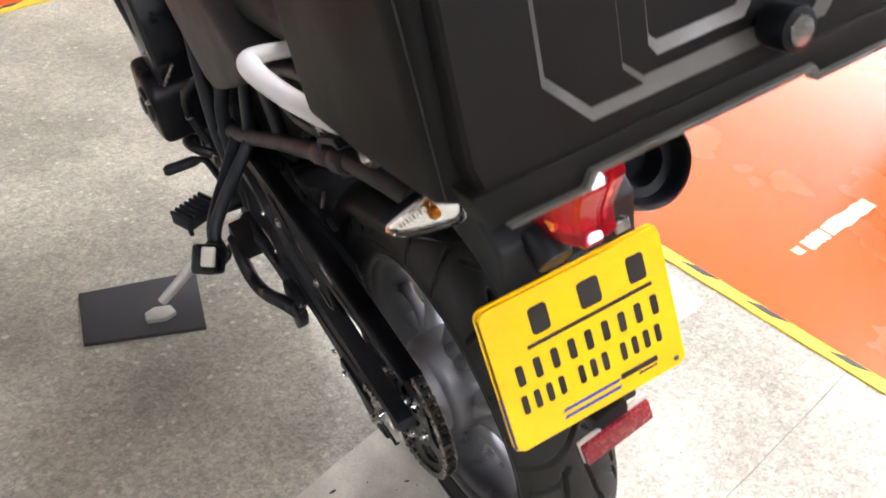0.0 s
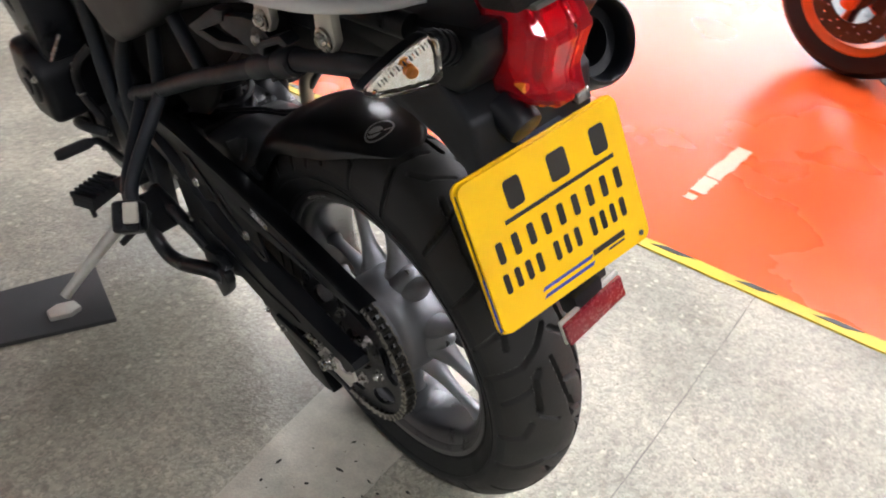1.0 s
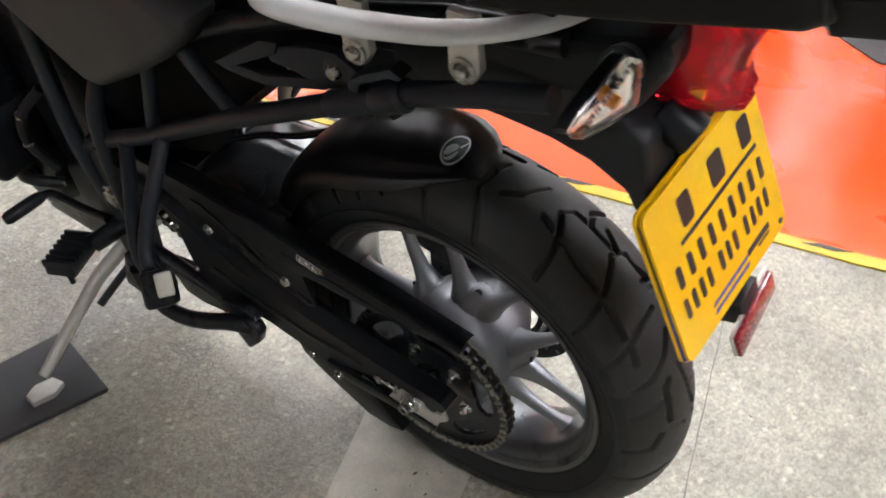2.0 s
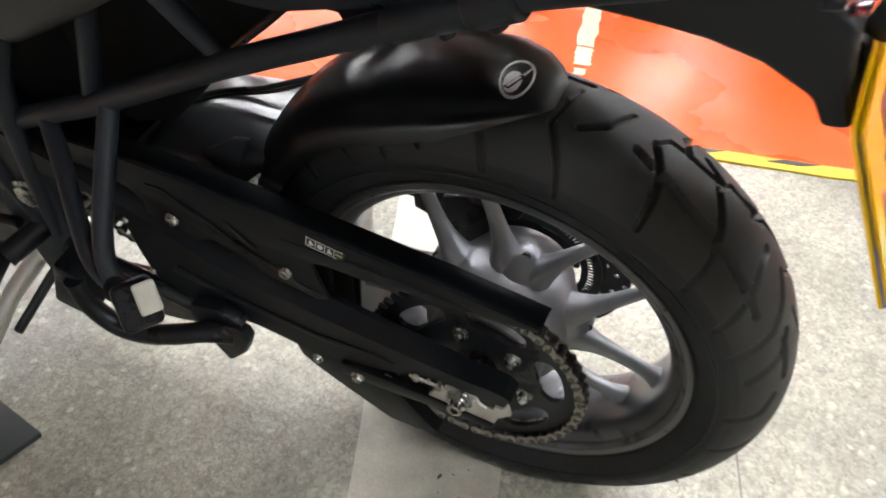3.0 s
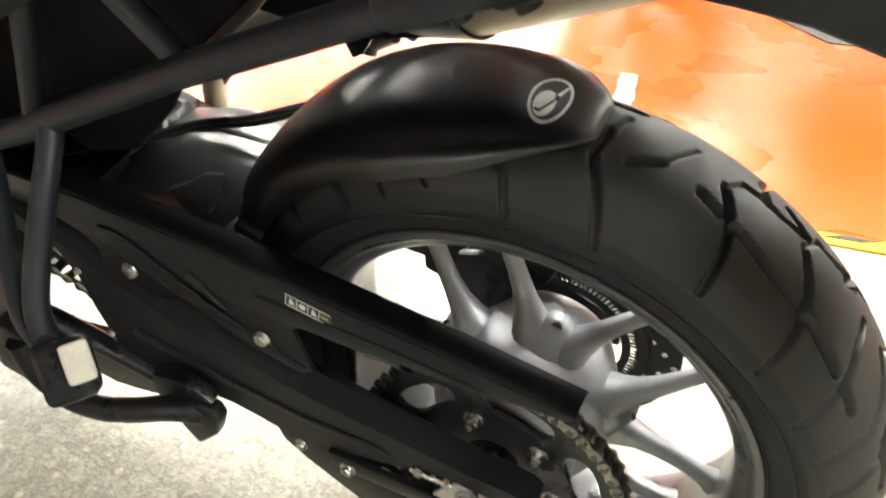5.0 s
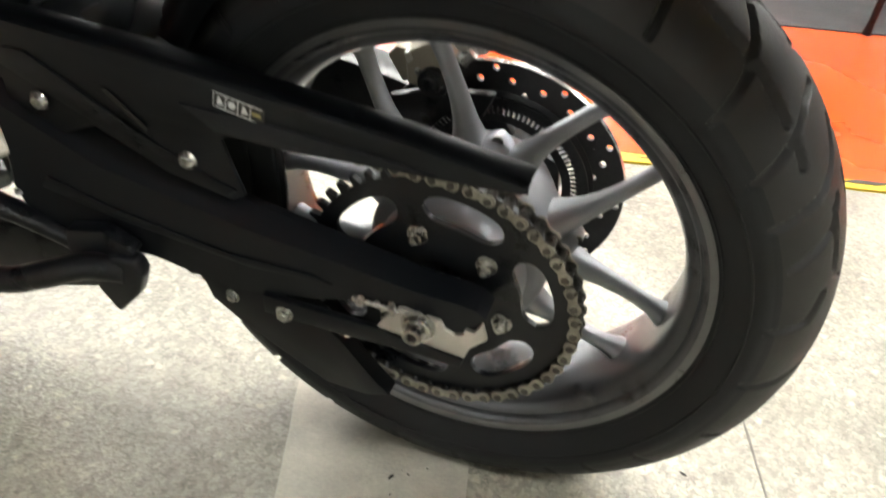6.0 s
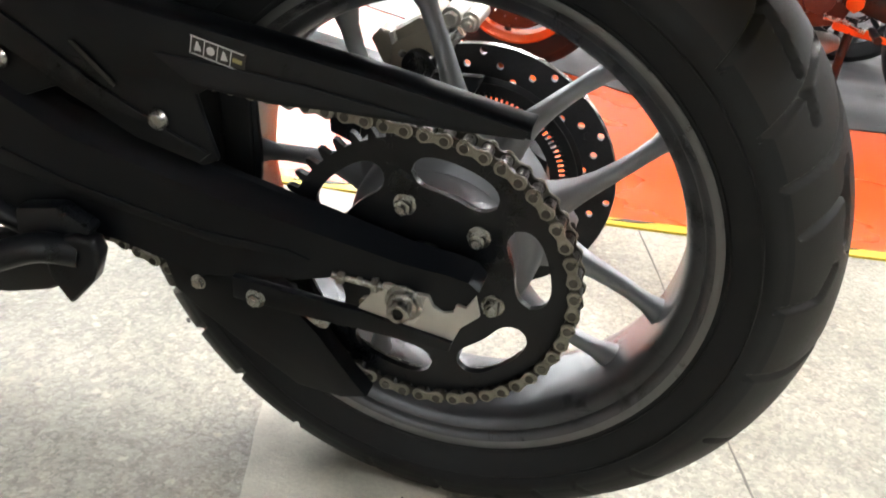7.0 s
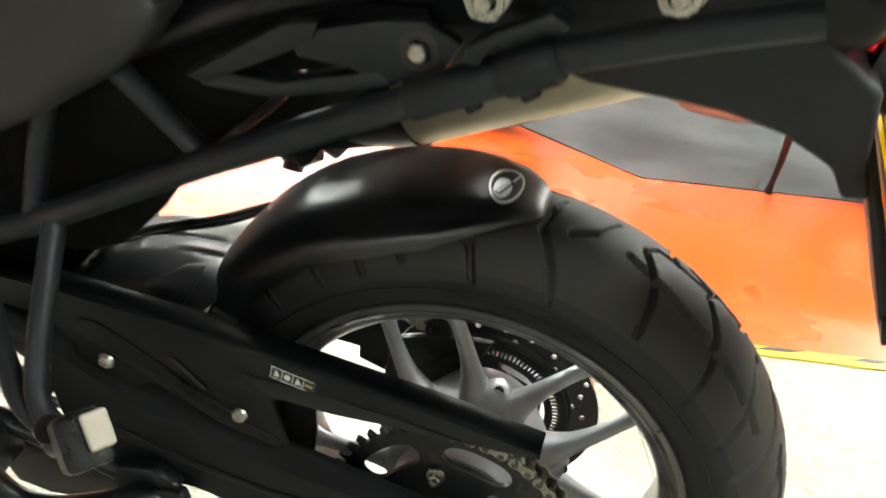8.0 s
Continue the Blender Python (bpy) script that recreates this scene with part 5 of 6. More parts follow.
def tail_lens(grow, setback):
    """A faceted lens: a top that slopes out to a ridge, a face that falls back to a ledge, and sides that turn away."""
    cols = [(-0.056, 0.046), (-0.051, 0.022), (-0.042, 0.008), (-0.034, 0.003), (-0.031, -0.004), (-0.002, -0.004), (0.000, 0.003), (0.005, 0.004), (0.008, 0.0005), (0.026, 0.002), (0.033, 0.012), (0.036, 0.04)]
    rows = [(0.672, -0.258, 1.0), (0.655, -0.280, 1.0), (0.613, -0.3145, 0.98), (0.609, -0.316, 0.97), (0.604, -0.314, 0.96), (0.566, -0.307, 0.80), (0.552, -0.312, 0.76), (0.546, -0.3175, 0.72), (0.541, -0.3175, 0.70), (0.536, -0.311, 0.68), (0.532, -0.295, 0.66)]
    bm = bmesh.new()
    grid = []
    for z, y, w in rows:
        cz = 0.592 + (z - 0.592) * grow
        grid.append([bm.verts.new(((x * w - 0.008 * (1 - w)) * grow, y + d * (0.5 + 0.5 * w) + setback, cz)) for x, d in cols])
    back = [[bm.verts.new((v.co.x, min(-0.245, v.co.y + 0.06), v.co.z)) for v in row] for row in grid]
    for g in (grid, back):
        for a, b in zip(g, g[1:]):
            for k in range(len(a) - 1):
                bm.faces.new((a[k], a[k + 1], b[k + 1], b[k]))
    for e in [e for e in bm.edges if len(e.link_faces) == 1]:
        v, w = e.verts
        if any(v in row and w in row for row in grid) or (abs(v.co.y - w.co.y) < 0.05 and v in [r[0] for r in grid] + [r[-1] for r in grid] and w in [r[0] for r in grid] + [r[-1] for r in grid]):
            twin = {}
            for ra, rb in zip(grid, back):
                for p, q in zip(ra, rb):
                    twin[p] = q
            bm.faces.new((v, w, twin[w], twin[v]))
    return bm


tail_light = part("tail_light", tail_lens(1.0, 0.0), RED_LENS, bike, "glossy faceted red tail light lens", 18)
part("lamp_core", tail_lens(0.9, 0.019), RED_CORE, tail_light, "red faceted reflector", 18)
for x, z, r in ((-0.040, 0.556, 0.006), (0.014, 0.582, 0.007)):
    part("lamp_glint", cylinder((x, -0.290, z), (x, -0.276, z), r, r * 0.6, seg=16, bevel=0.001), AMBER, tail_light, "amber inner reflector")
for k in range(6):
    part("lens_flute", box((0.0022, 0.004, 0.026), (-0.032 + 0.0055 * k, -0.280, 0.636), (-38, 0, 0), 0.0008), CHROME_CORE, tail_light)
part("lens_seam", box((0.0016, 0.003, 0.05), (0.002, -0.3085, 0.592), (9, 0, 5), 0.0006), INK, tail_light, "dark seam in the lens")
for side in (-1, 1):
    out = [(0.1265, 0.637), (0.134, 0.6375), (0.155, 0.6305), (0.175, 0.6205), (0.190, 0.6115), (0.1965, 0.6058), (0.1955, 0.6012), (0.186, 0.5980), (0.165, 0.5940), (0.145, 0.5912), (0.130, 0.5905), (0.123, 0.596), (0.1235, 0.620)]
    lampx = [(side * x, z) for x, z in out]
    ind = part("indicator", lens_shell(lampx, lambda x, z: -0.266 + 0.25 * max(0, abs(x) - 0.12) ** 1.2, 0.012, 0.004), CLEAR_LENS, bike, "clear indicator lens over an amber bulb")
    part("indicator_housing", lens_shell([(x, z) for x, z in lampx], lambda x, z: -0.253 + 0.25 * max(0, abs(x) - 0.12) ** 1.2, 0.012, 0.004), SATIN_BLACK, ind, "black indicator shell")
    part("indicator_reflector", lens_shell([(side * (0.165 + (abs(x) - 0.165) * 0.9), 0.615 + (z - 0.615) * 0.86) for x, z in lampx], lambda x, z: -0.2555 + 0.25 * max(0, abs(x) - 0.12) ** 1.2, 0.003, 0), CHROME_CORE, ind, "bright reflector")
    part("bulb", cylinder((side * 0.153, -0.254, 0.611), (side * 0.153, -0.261, 0.611), 0.0068, 0.005, seg=18, bevel=0.002), AMBER, ind, "amber bulb")
    for k in range(17):
        x = 0.1345 + 0.0033 * k
        part("lens_flute", box((0.0012, 0.0022, 0.0052), (side * x, -0.2625 + 0.25 * max(0, x - 0.12) ** 1.2, 0.6350 - 0.44 * (x - 0.1345)), (0, side * 24, 0), 0.0003), CHROME_CORE if k % 2 else CASE_TRIM, ind)
    part("indicator_stem", tube([(side * 0.125, -0.244, 0.620), (side * 0.085, -0.236, 0.598)], [0.013, 0.016], 16), TEXTURED_BLACK, ind, "black rubber stem")
    for k in range(4):
        part("stem_ring", tube([(side * (0.118 - 0.009 * k), -0.2425 + 0.0019 * k, 0.616 - 0.0052 * k), (side * (0.115 - 0.009 * k), -0.2420 + 0.0019 * k, 0.6145 - 0.0052 * k)], 0.0175, 16), TEXTURED_BLACK, ind)

# number plate: acrylic, rounded corners, bars for its print
p_tl, p_tr, p_bl = Vector((-0.132, -0.2825, 0.477)), Vector((0.099, -0.2870, 0.481)), Vector((-0.129, -0.3505, 0.3175))
ux = (p_tr - p_tl).normalized()
vy = (p_bl - p_tl)
vy = (vy - ux * vy.dot(ux)).normalized()
nn = ux.cross(vy)
if nn.y > 0:
    nn = -nn
PW, PH = 0.231, 0.178


def plate_quad(u0, u1, v0, v1, lift, thick, corner=0.0, skew=0.0):
    """A flat block in the plate's plane; u, v as parts of its width and height."""
    pts = []
    if corner:
        for cu, cv, a0 in ((u1 * PW - corner, v1 * PH - corner, 0), (u0 * PW + corner, v1 * PH - corner, 90), (u0 * PW + corner, v0 * PH + corner, 180), (u1 * PW - corner, v0 * PH + corner, 270)):
            for k in range(5):
                a = radians(a0 + 22.5 * k)
                pts.append((cu + corner * math.cos(a), cv + corner * math.sin(a)))
    else:
        pts = [(u1 * PW, v1 * PH), (u0 * PW, v1 * PH), (u0 * PW + skew, v0 * PH), (u1 * PW + skew, v0 * PH)]
    bm = bmesh.new()
    a = [bm.verts.new(p_tl + ux * u + vy * v + nn * lift) for u, v in pts]
    b = [bm.verts.new(p_tl + ux * u + vy * v + nn * (lift - thick)) for u, v in pts]
    bm.faces.new(a)
    bm.faces.new(b[::-1])
    for i in range(len(a)):
        j = (i + 1) % len(a)
        bm.faces.new((a[i], b[i], b[j], a[j]))
    return bm


number_plate = part("number_plate", bevelled(plate_quad(0, 1, 0, 1, 0.0, 0.0035, 0.011), 0.0008, 2, 60), PLATE_YELLOW, bike, "yellow acrylic dealer plate with black print bars")
part("backing_plate", plate_quad(-0.012, 1.006, -0.012, 1.008, -0.0055, 0.0035, 0.011), PLATE_YELLOW, number_plate, "yellow backing plate")
part("plate_edge", plate_quad(-0.004, 0.001, 0.05, 0.62, -0.004, 0.001), INK, number_plate)
part("plate_edge", plate_quad(-0.008, 0.004, 0.60, 0.97, -0.0035, 0.0015), INK_BLUE, number_plate, "blue edge band")
for u0, u1 in ((0.235, 0.335), (0.505, 0.625), (0.785, 0.885)):
    part("print_bar", plate_quad(u0, u1, 0.11, 0.295, 0.0006, 0.0005, 0.005), INK, number_plate)
part("print_line", plate_quad(0.19, 0.90, 0.335, 0.362, 0.0006, 0.0005), INK, number_plate)
for k in range(9):
    u = 0.085 + 0.0965 * k
    part("print_bar", plate_quad(u + 0.012, u + 0.052, 0.43, 0.57, 0.0006, 0.0005, 0.003), INK, number_plate)
for u0, n in ((0.085, 4), (0.405, 3), (0.65, 4)):
    for k in range(n):
        part("print_bar", plate_quad(u0 + 0.069 * k, u0 + 0.069 * k + 0.034, 0.635, 0.765, 0.0006, 0.0005, 0.003), INK, number_plate)
for v in (0.865, 0.915):
    part("print_bar", plate_quad(0.27, 0.60, v, v + 0.022, 0.0006, 0.0005, 0, 0.004), INK_BLUE, number_plate, "blue printed bar")
part("print_bar", plate_quad(0.62, 0.84, 0.845, 0.885, 0.0006, 0.0005), INK, number_plate)
part("print_bar", plate_quad(0.72, 0.83, 0.90, 0.915, 0.0006, 0.0005), INK, number_plate)
part("screw_cap", plate_quad(0.93, 0.96, 0.925, 0.96, 0.0012, 0.001, 0.003), CASE_TRIM, number_plate)

reflector = part("rear_reflector", box((0.098, 0.007, 0.029), (-0.012, -0.373, 0.2845), (-18, -6, 3), 0.0025), REFLECTOR, bike, "dark red rectangular reflector")
part("reflector_mount", box((0.045, 0.03, 0.03), (-0.012, -0.352, 0.295), (-18, -6, 3), 0.003), SATIN_BLACK, reflector, "black reflector bracket")
part("reflector_rim", box((0.102, 0.004, 0.033), (-0.012, -0.3685, 0.286), (-18, -6, 3), 0.002), PALE_STEEL, reflector, "pale reflector backing")

# seat, body panel, engine and controls
part("seat", prism([(0.78, 0.56), (0.55, 0.585), (0.30, 0.61), (0.06, 0.645), (0.06, 0.60), (0.20, 0.56), (0.42, 0.51), (0.70, 0.47)], -0.13, 0.13, 0.03, segments=4), TEXTURED_BLACK, bike, "black grained seat")


def side_panel(side):
    """A bulging body panel with a rounded lower point."""
    bm = prism([(0.24, 0.52), (0.262, 0.482), (0.304, 0.446), (0.36, 0.408), (0.42, 0.372), (0.455, 0.352), (0.49, 0.352), (0.53, 0.375), (0.62, 0.43), (0.68, 0.52), (0.6, 0.575), (0.4, 0.575)], side * 0.10, side * 0.165, 0.022, segments=4)
    return bm


for side in (-1, 1):
    part("side_panel", side_panel(side), PANEL_GREY, bike, "dark grey plastic side panel")
# airbox colour carries the shade of the recess it sits in
part("airbox", prism([(0.62, 0.46), (0.34, 0.46), (0.30, 0.42), (0.335, 0.33), (0.43, 0.24), (0.53, 0.16), (0.64, 0.2)], -0.080, 0.06, 0.015), RECESS_SHADE_BLACK, bike, "black airbox and battery box")
shock = part("shock_absorber", cylinder((0.0, 0.47, 0.04), (0.0, 0.435, 0.40), 0.019, seg=20), BLACK_METAL, bike, "black rear shock absorber")
coil = [(0.036 * math.cos(2 * math.pi * 7 * k / 112), 0.467 - 0.026 * k / 112 + 0.036 * math.sin(2 * math.pi * 7 * k / 112), 0.09 + 0.26 * k / 112) for k in range(113)]
part("shock_spring", tube(coil, 0.0062, 8), BLACK_METAL, shock, "black coil spring")
part("linkage", prism([(0.42, 0.02), (0.41, 0.10), (0.44, 0.16), (0.52, 0.15), (0.53, 0.04), (0.48, 0.0)], -0.075, 0.075, 0.008), BLACK_METAL, shock, "black suspension linkage")
# inner cover, likewise coloured darker to stand for shade behind the tubes
part("inner_panel", prism([(0.262, 0.353), (0.189, 0.423), (0.165, 0.458), (0.085, 0.486), (0.05, 0.50), (0.06, 0.53), (0.16, 0.52), (0.42, 0.47), (0.46, 0.36), (0.45, 0.24), (0.40, 0.225), (0.345, 0.246), (0.318, 0.275), (0.296, 0.300)], -0.098, -0.088, 0.003), RECESS_SHADE_BLACK, bike, "black inner side cover")
part("inner_mud_guard", prism([(0.25, 0.445), (0.10, 0.455), (-0.01, 0.475), (-0.06, 0.50), (-0.06, 0.53), (0.24, 0.50)], -0.08, 0.08, 0.006), TEXTURED_BLACK, bike, "black inner mudguard")
engine = part("engine", prism([(0.61, -0.06), (0.55, 0.02), (0.54, 0.16), (0.62, 0.22), (0.66, 0.36), (0.80, 0.38), (0.92, 0.22), (0.94, 0.0), (0.88, -0.12), (0.72, -0.13)], -0.115, 0.115, 0.02, segments=3), BLACK_METAL, bike, "black engine block")
part("sprocket_cover", prism([(0.55, 0.03), (0.55, 0.11), (0.62, 0.135), (0.69, 0.10), (0.69, 0.0), (0.62, -0.02), (0.57, 0.0)], -0.142, -0.112, 0.012, segments=3), SATIN_BLACK, engine, "black front sprocket cover")
part("alternator_cover", joined(cylinder((-0.11, 0.80, 0.04), (-0.145, 0.80, 0.04), 0.082, 0.072, seg=40, bevel=0.006), cylinder((-0.144, 0.80, 0.04), (-0.150, 0.80, 0.04), 0.03, seg=28, bevel=0.003)), SATIN_BLACK, engine, "round black engine cover")
for k in range(8):
    part("cover_bolt", dome_bolt(polar(-0.1385, 0.076, 45 * k) + Vector((0, 0.80, 0.04)), 0.006, 0.006), STEEL, engine)
part("crash_guard", prism([(0.735, 0.09), (0.75, 0.19), (0.79, 0.225), (0.87, 0.225), (0.90, 0.13), (0.83, 0.07)], -0.222, -0.10, 0.022, segments=4), SATIN_BLACK, engine, "black engine guard shroud")
part("guard_cap", joined(cylinder((-0.20, 0.80, 0.155), (-0.229, 0.80, 0.155), 0.045, 0.036, seg=32, bevel=0.006), cylinder((-0.227, 0.80, 0.155), (-0.233, 0.80, 0.155), 0.018, seg=24, bevel=0.002)), BLACK_METAL, engine, "round black guard cap")
part("guard_top", prism([(0.75, 0.20), (0.76, 0.275), (0.79, 0.35), (0.85, 0.455), (0.94, 0.50), (0.97, 0.40), (0.91, 0.27), (0.86, 0.21)], -0.195, -0.10, 0.018, segments=3), BLACK_METAL, engine)
part("guard_fitting", hex_bolt((-0.222, 0.762, 0.182), 0.006, 0.006), STEEL, engine, "bright nut")
part("guard_fitting", hex_bolt((-0.195, 0.785, 0.268), 0.005, 0.006), STEEL, engine, "bright nut")
part("guard_clip", cylinder((-0.19, 0.742, 0.215), (-0.165, 0.728, 0.262), 0.0035, seg=12), STEEL, engine)
part("oil_hose", tube([(-0.15, 0.70, 0.06), (-0.175, 0.72, 0.075), (-0.18, 0.755, 0.07), (-0.165, 0.79, 0.05), (-0.14, 0.80, 0.02)], 0.010, 14, True), RUBBER, engine, "black oil hose")
part("oil_hose", tube([(-0.14, 0.66, 0.26), (-0.165, 0.70, 0.21), (-0.165, 0.72, 0.15), (-0.15, 0.70, 0.09)], 0.008, 14, True), RUBBER, engine, "black coolant hose")
part("hose_clip", cylinder((-0.165, 0.7, 0.212), (-0.165, 0.704, 0.207), 0.0092, seg=18), STEEL, engine)
part("hose_clip", cylinder((-0.166, 0.719, 0.15), (-0.166, 0.719, 0.145), 0.0092, seg=18), STEEL, engine)
part("crash_bar", tube([(-0.16, 0.80, 0.20), (-0.19, 0.86, 0.31), (-0.19, 0.95, 0.42), (-0.15, 1.05, 0.50)], 0.0125, 16, True), TUBE_BLACK, engine, "black crash bar")
part("pivot_plate", prism([(0.54, -0.08), (0.525, 0.02), (0.52, 0.12), (0.52, 0.20), (0.58, 0.21), (0.625, 0.05), (0.60, -0.07)], -0.148, -0.118, 0.006), TUBE_BLACK, engine, "dark swingarm pivot plate")
part("pivot_bolt", joined(cylinder((-0.15, 0.56, 0.10), (-0.158, 0.56, 0.10), 0.017, seg=6), cylinder((-0.15, 0.56, 0.10), (-0.154, 0.56, 0.10), 0.022, seg=24)), STEEL, engine, "plated pivot nut")

rider_peg = part("rider_peg", box((0.078, 0.05, 0.024), (-0.233, 0.603, 0.02), (0, 6, 24), 0.004), TEXTURED_BLACK, bike, "black serrated rider footpeg")
for k in range(7):
    part("peg_tooth", box((0.0055, 0.05, 0.011), (-0.265 + 0.0107 * k, 0.589 + 0.0047 * k, 0.036 - 0.001 * k), (0, 6, 24), 0.001), TEXTURED_BLACK, rider_peg)
part("peg_hinge", tube([(-0.20, 0.59, 0.022), (-0.16, 0.575, 0.03), (-0.13, 0.565, 0.035)], 0.016, 16), BLACK_METAL, rider_peg)
part("peg_feeler", cylinder((-0.255, 0.592, 0.01), (-0.255, 0.592, -0.018), 0.005, seg=12), BLACK_METAL, rider_peg)
gear = part("gear_lever", tube([(-0.155, 0.60, 0.035), (-0.158, 0.66, 0.03), (-0.16, 0.735, 0.026), (-0.175, 0.752, 0.024)], 0.0075, 12, True), BLACK_METAL, bike, "black gear lever")
part("gear_rubber", tube([(-0.172, 0.75, 0.024), (-0.182, 0.752, 0.024), (-0.236, 0.758, 0.022), (-0.243, 0.759, 0.022)], [0.009, 0.0115, 0.0115, 0.008], 16), TEXTURED_BLACK, gear, "rubber toe pad")

stand = part("side_stand", tube([(-0.125, 0.615, -0.045), (-0.19, 0.64, -0.09), (-0.28, 0.645, -0.148), (-0.352, 0.645, -0.196)], [0.014, 0.0125, 0.011, 0.010], 18), PALE_STEEL, bike, "pale steel side stand leg")
part("stand_foot", prism([(-0.397, 0.630), (-0.394, 0.654), (-0.37, 0.664), (-0.338, 0.657), (-0.334, 0.632), (-0.36, 0.622)], -0.006, 0.006, 0.003, "z"), PALE_STEEL, stand, "flat pale steel stand foot")
bpy.data.objects["stand_foot"].matrix_basis = Matrix.Translation((0.0, 0.0, -0.226 + 0.002)) @ Matrix.Translation((-0.365, 0, 0)) @ Matrix.Rotation(radians(LEAN), 4, "Y") @ Matrix.Translation((0.365, 0, 0))
part("stand_spring", tube([(-0.14, 0.59, -0.06), (-0.22, 0.62, -0.125)], 0.007, 14), BLACK_METAL, stand, "dark return spring")
main_stand = part("centre_stand_tang", tube([(-0.20, 0.482, 0.03), (-0.20, 0.475, -0.015), (-0.198, 0.446, -0.046), (-0.195, 0.405, -0.046), (-0.191, 0.36, -0.028), (-0.182, 0.318, -0.012), (-0.168, 0.288, -0.018)], 0.0132, 16, True), BLACK_METAL, bike, "curved black stand lever")
part("tang_plate", prism([(0.320, -0.030), (0.318, -0.046), (0.300, -0.073), (0.272, -0.040), (0.262, -0.012), (0.266, 0.002), (0.286, 0.004), (0.306, -0.006)], -0.176, -0.158, 0.006, segments=3), BLACK_METAL, main_stand, "black pointed lever end")
part("lever_gusset", prism([(0.343, 0.014), (0.346, -0.008), (0.340, -0.040), (0.315, -0.040), (0.290, -0.020), (0.270, 0.008), (0.300, 0.024)], -0.170, -0.152, 0.004), BLACK_METAL, main_stand)
part("stand_leg", prism([(0.560, -0.080), (0.4836, -0.064), (0.447, -0.058), (0.445, -0.074), (0.413, -0.063), (0.347, -0.078), (0.356, -0.108), (0.381, -0.122), (0.43, -0.138), (0.486, -0.148), (0.53, -0.142)], -0.112, -0.090, 0.006, segments=3), BLACK_METAL, main_stand, "folded black stand leg")
part("stand_bracket", prism([(0.51, 0.045), (0.468, 0.03), (0.465, -0.02), (0.50, -0.05), (0.54, -0.04)], -0.20, -0.15, 0.006), BLACK_METAL, main_stand)

# rubber pad under the side stand
pad_pts = [(-0.440, 0.780), (-0.470, 0.627), (-0.236, 0.573), (-0.195, 0.752)]
pad = tagged(part("stand_pad", prism(pad_pts, 0.0, 0.010, 0.002, "z"), MAT_BLACK), "flat black rubber pad under the side stand", "floor pad")

# top case, tilted forward on its rack
case = thing("top_case", bike.matrix_basis @ pose(0, -0.437, 0.757, -14.0, 0, 0), "large black grained top case with raised panels", "top case")
shell = [(-0.212, 0.022), (-0.224, 0.036), (-0.226, 0.16), (-0.222, 0.27), (-0.17, 0.31), (0.17, 0.31), (0.222, 0.27), (0.226, 0.16), (0.224, 0.036), (0.212, 0.022)]


def case_shell(z0, z1, grow):
    bm = bmesh.new()
    a = [bm.verts.new((x, y, z0)) for x, y in shell]
    b = [bm.verts.new((x * grow, y if y > 0.1 else y - 0.006 * (grow > 1), z1)) for x, y in shell]
    bm.faces.new(a[::-1])
    bm.faces.new(b)
    for i in range(len(a)):
        j = (i + 1) % len(a)
        bm.faces.new((a[i], a[j], b[j], b[i]))
    bmesh.ops.recalc_face_normals(bm, faces=bm.faces)
    return bevelled(bm, 0.008, 3, 25)


part("case_base", case_shell(0.012, 0.20, 1.03), CASE_BLACK, case, "black grained case body")
part("case_lid", case_shell(0.203, 0.31, 0.97), CASE_BLACK, case, "black grained case lid")
skirt = [(-0.204, 0.001), (-0.127, 0.001), (-0.119, 0.012), (0.086, 0.012), (0.094, 0.001), (0.204, 0.001), (0.214, 0.03), (-0.214, 0.03)]
part("case_skirt", prism(skirt, -0.006, 0.03, 0.002, "y"), CASE_BLACK, case)
trim = [(-0.192, 0.0), (-0.125, 0.0), (-0.118, 0.010), (0.085, 0.010), (0.092, 0.0), (0.192, 0.0), (0.192, 0.004), (0.098, 0.004), (0.09, 0.015), (-0.122, 0.015), (-0.13, 0.004), (-0.192, 0.004)]
part("bottom_trim", prism([(x, z - 0.001) for x, z in trim], -0.012, 0.0, 0.0015, "y"), CASE_TRIM, case, "olive grey lower trim")


def bands(outlines):
    """Bands between outlines of (y, [(x, z), ...]) that follow one another; the last may be closed."""
    bm = bmesh.new()
    loops = [[bm.verts.new((x, y, z)) for x, z in line] for y, line in outlines]
    for a, b in zip(loops, loops[1:]):
        for i in range(len(a)):
            j = (i + 1) % len(a)
            bm.faces.new((a[i], a[j], b[j], b[i]))
    return bm, loops


def hexed(x, z_side, x_low, z_low):
    """A panel outline, open towards the lid, with its lower corners cut."""
    return [(-x, 0.199), (-x, z_side), (-x_low, z_low), (x_low, z_low), (x, z_side), (x, 0.199)]


edge = [(-0.209, 0.199), (-0.209, 0.05), (-0.199, 0.012), (0.199, 0.012), (0.209, 0.05), (0.209, 0.199)]
lip = [(-0.206, 0.199), (-0.206, 0.05), (-0.196, 0.015), (0.196, 0.015), (0.206, 0.05), (0.206, 0.199)]
outer, outer_in = hexed(0.146, 0.083, 0.110, 0.044), hexed(0.1385, 0.0855, 0.1050, 0.0505)
inner, inner_in = hexed(0.0755, 0.068, 0.057, 0.0485), hexed(0.0715, 0.070, 0.0545, 0.0540)
core, core_in = hexed(0.0480, 0.074, 0.041, 0.0645), hexed(0.0435, 0.080, 0.0370, 0.0735)
part("rear_face", bands([(0.026, edge), (0.001, edge), (-0.002, lip), (-0.002, outer)])[0], CASE_BLACK, case)
part("panel_ledge", bands([(-0.002, outer), (0.005, outer_in)])[0], CASE_TRIM, case, "olive grey ledge of the recessed panel")
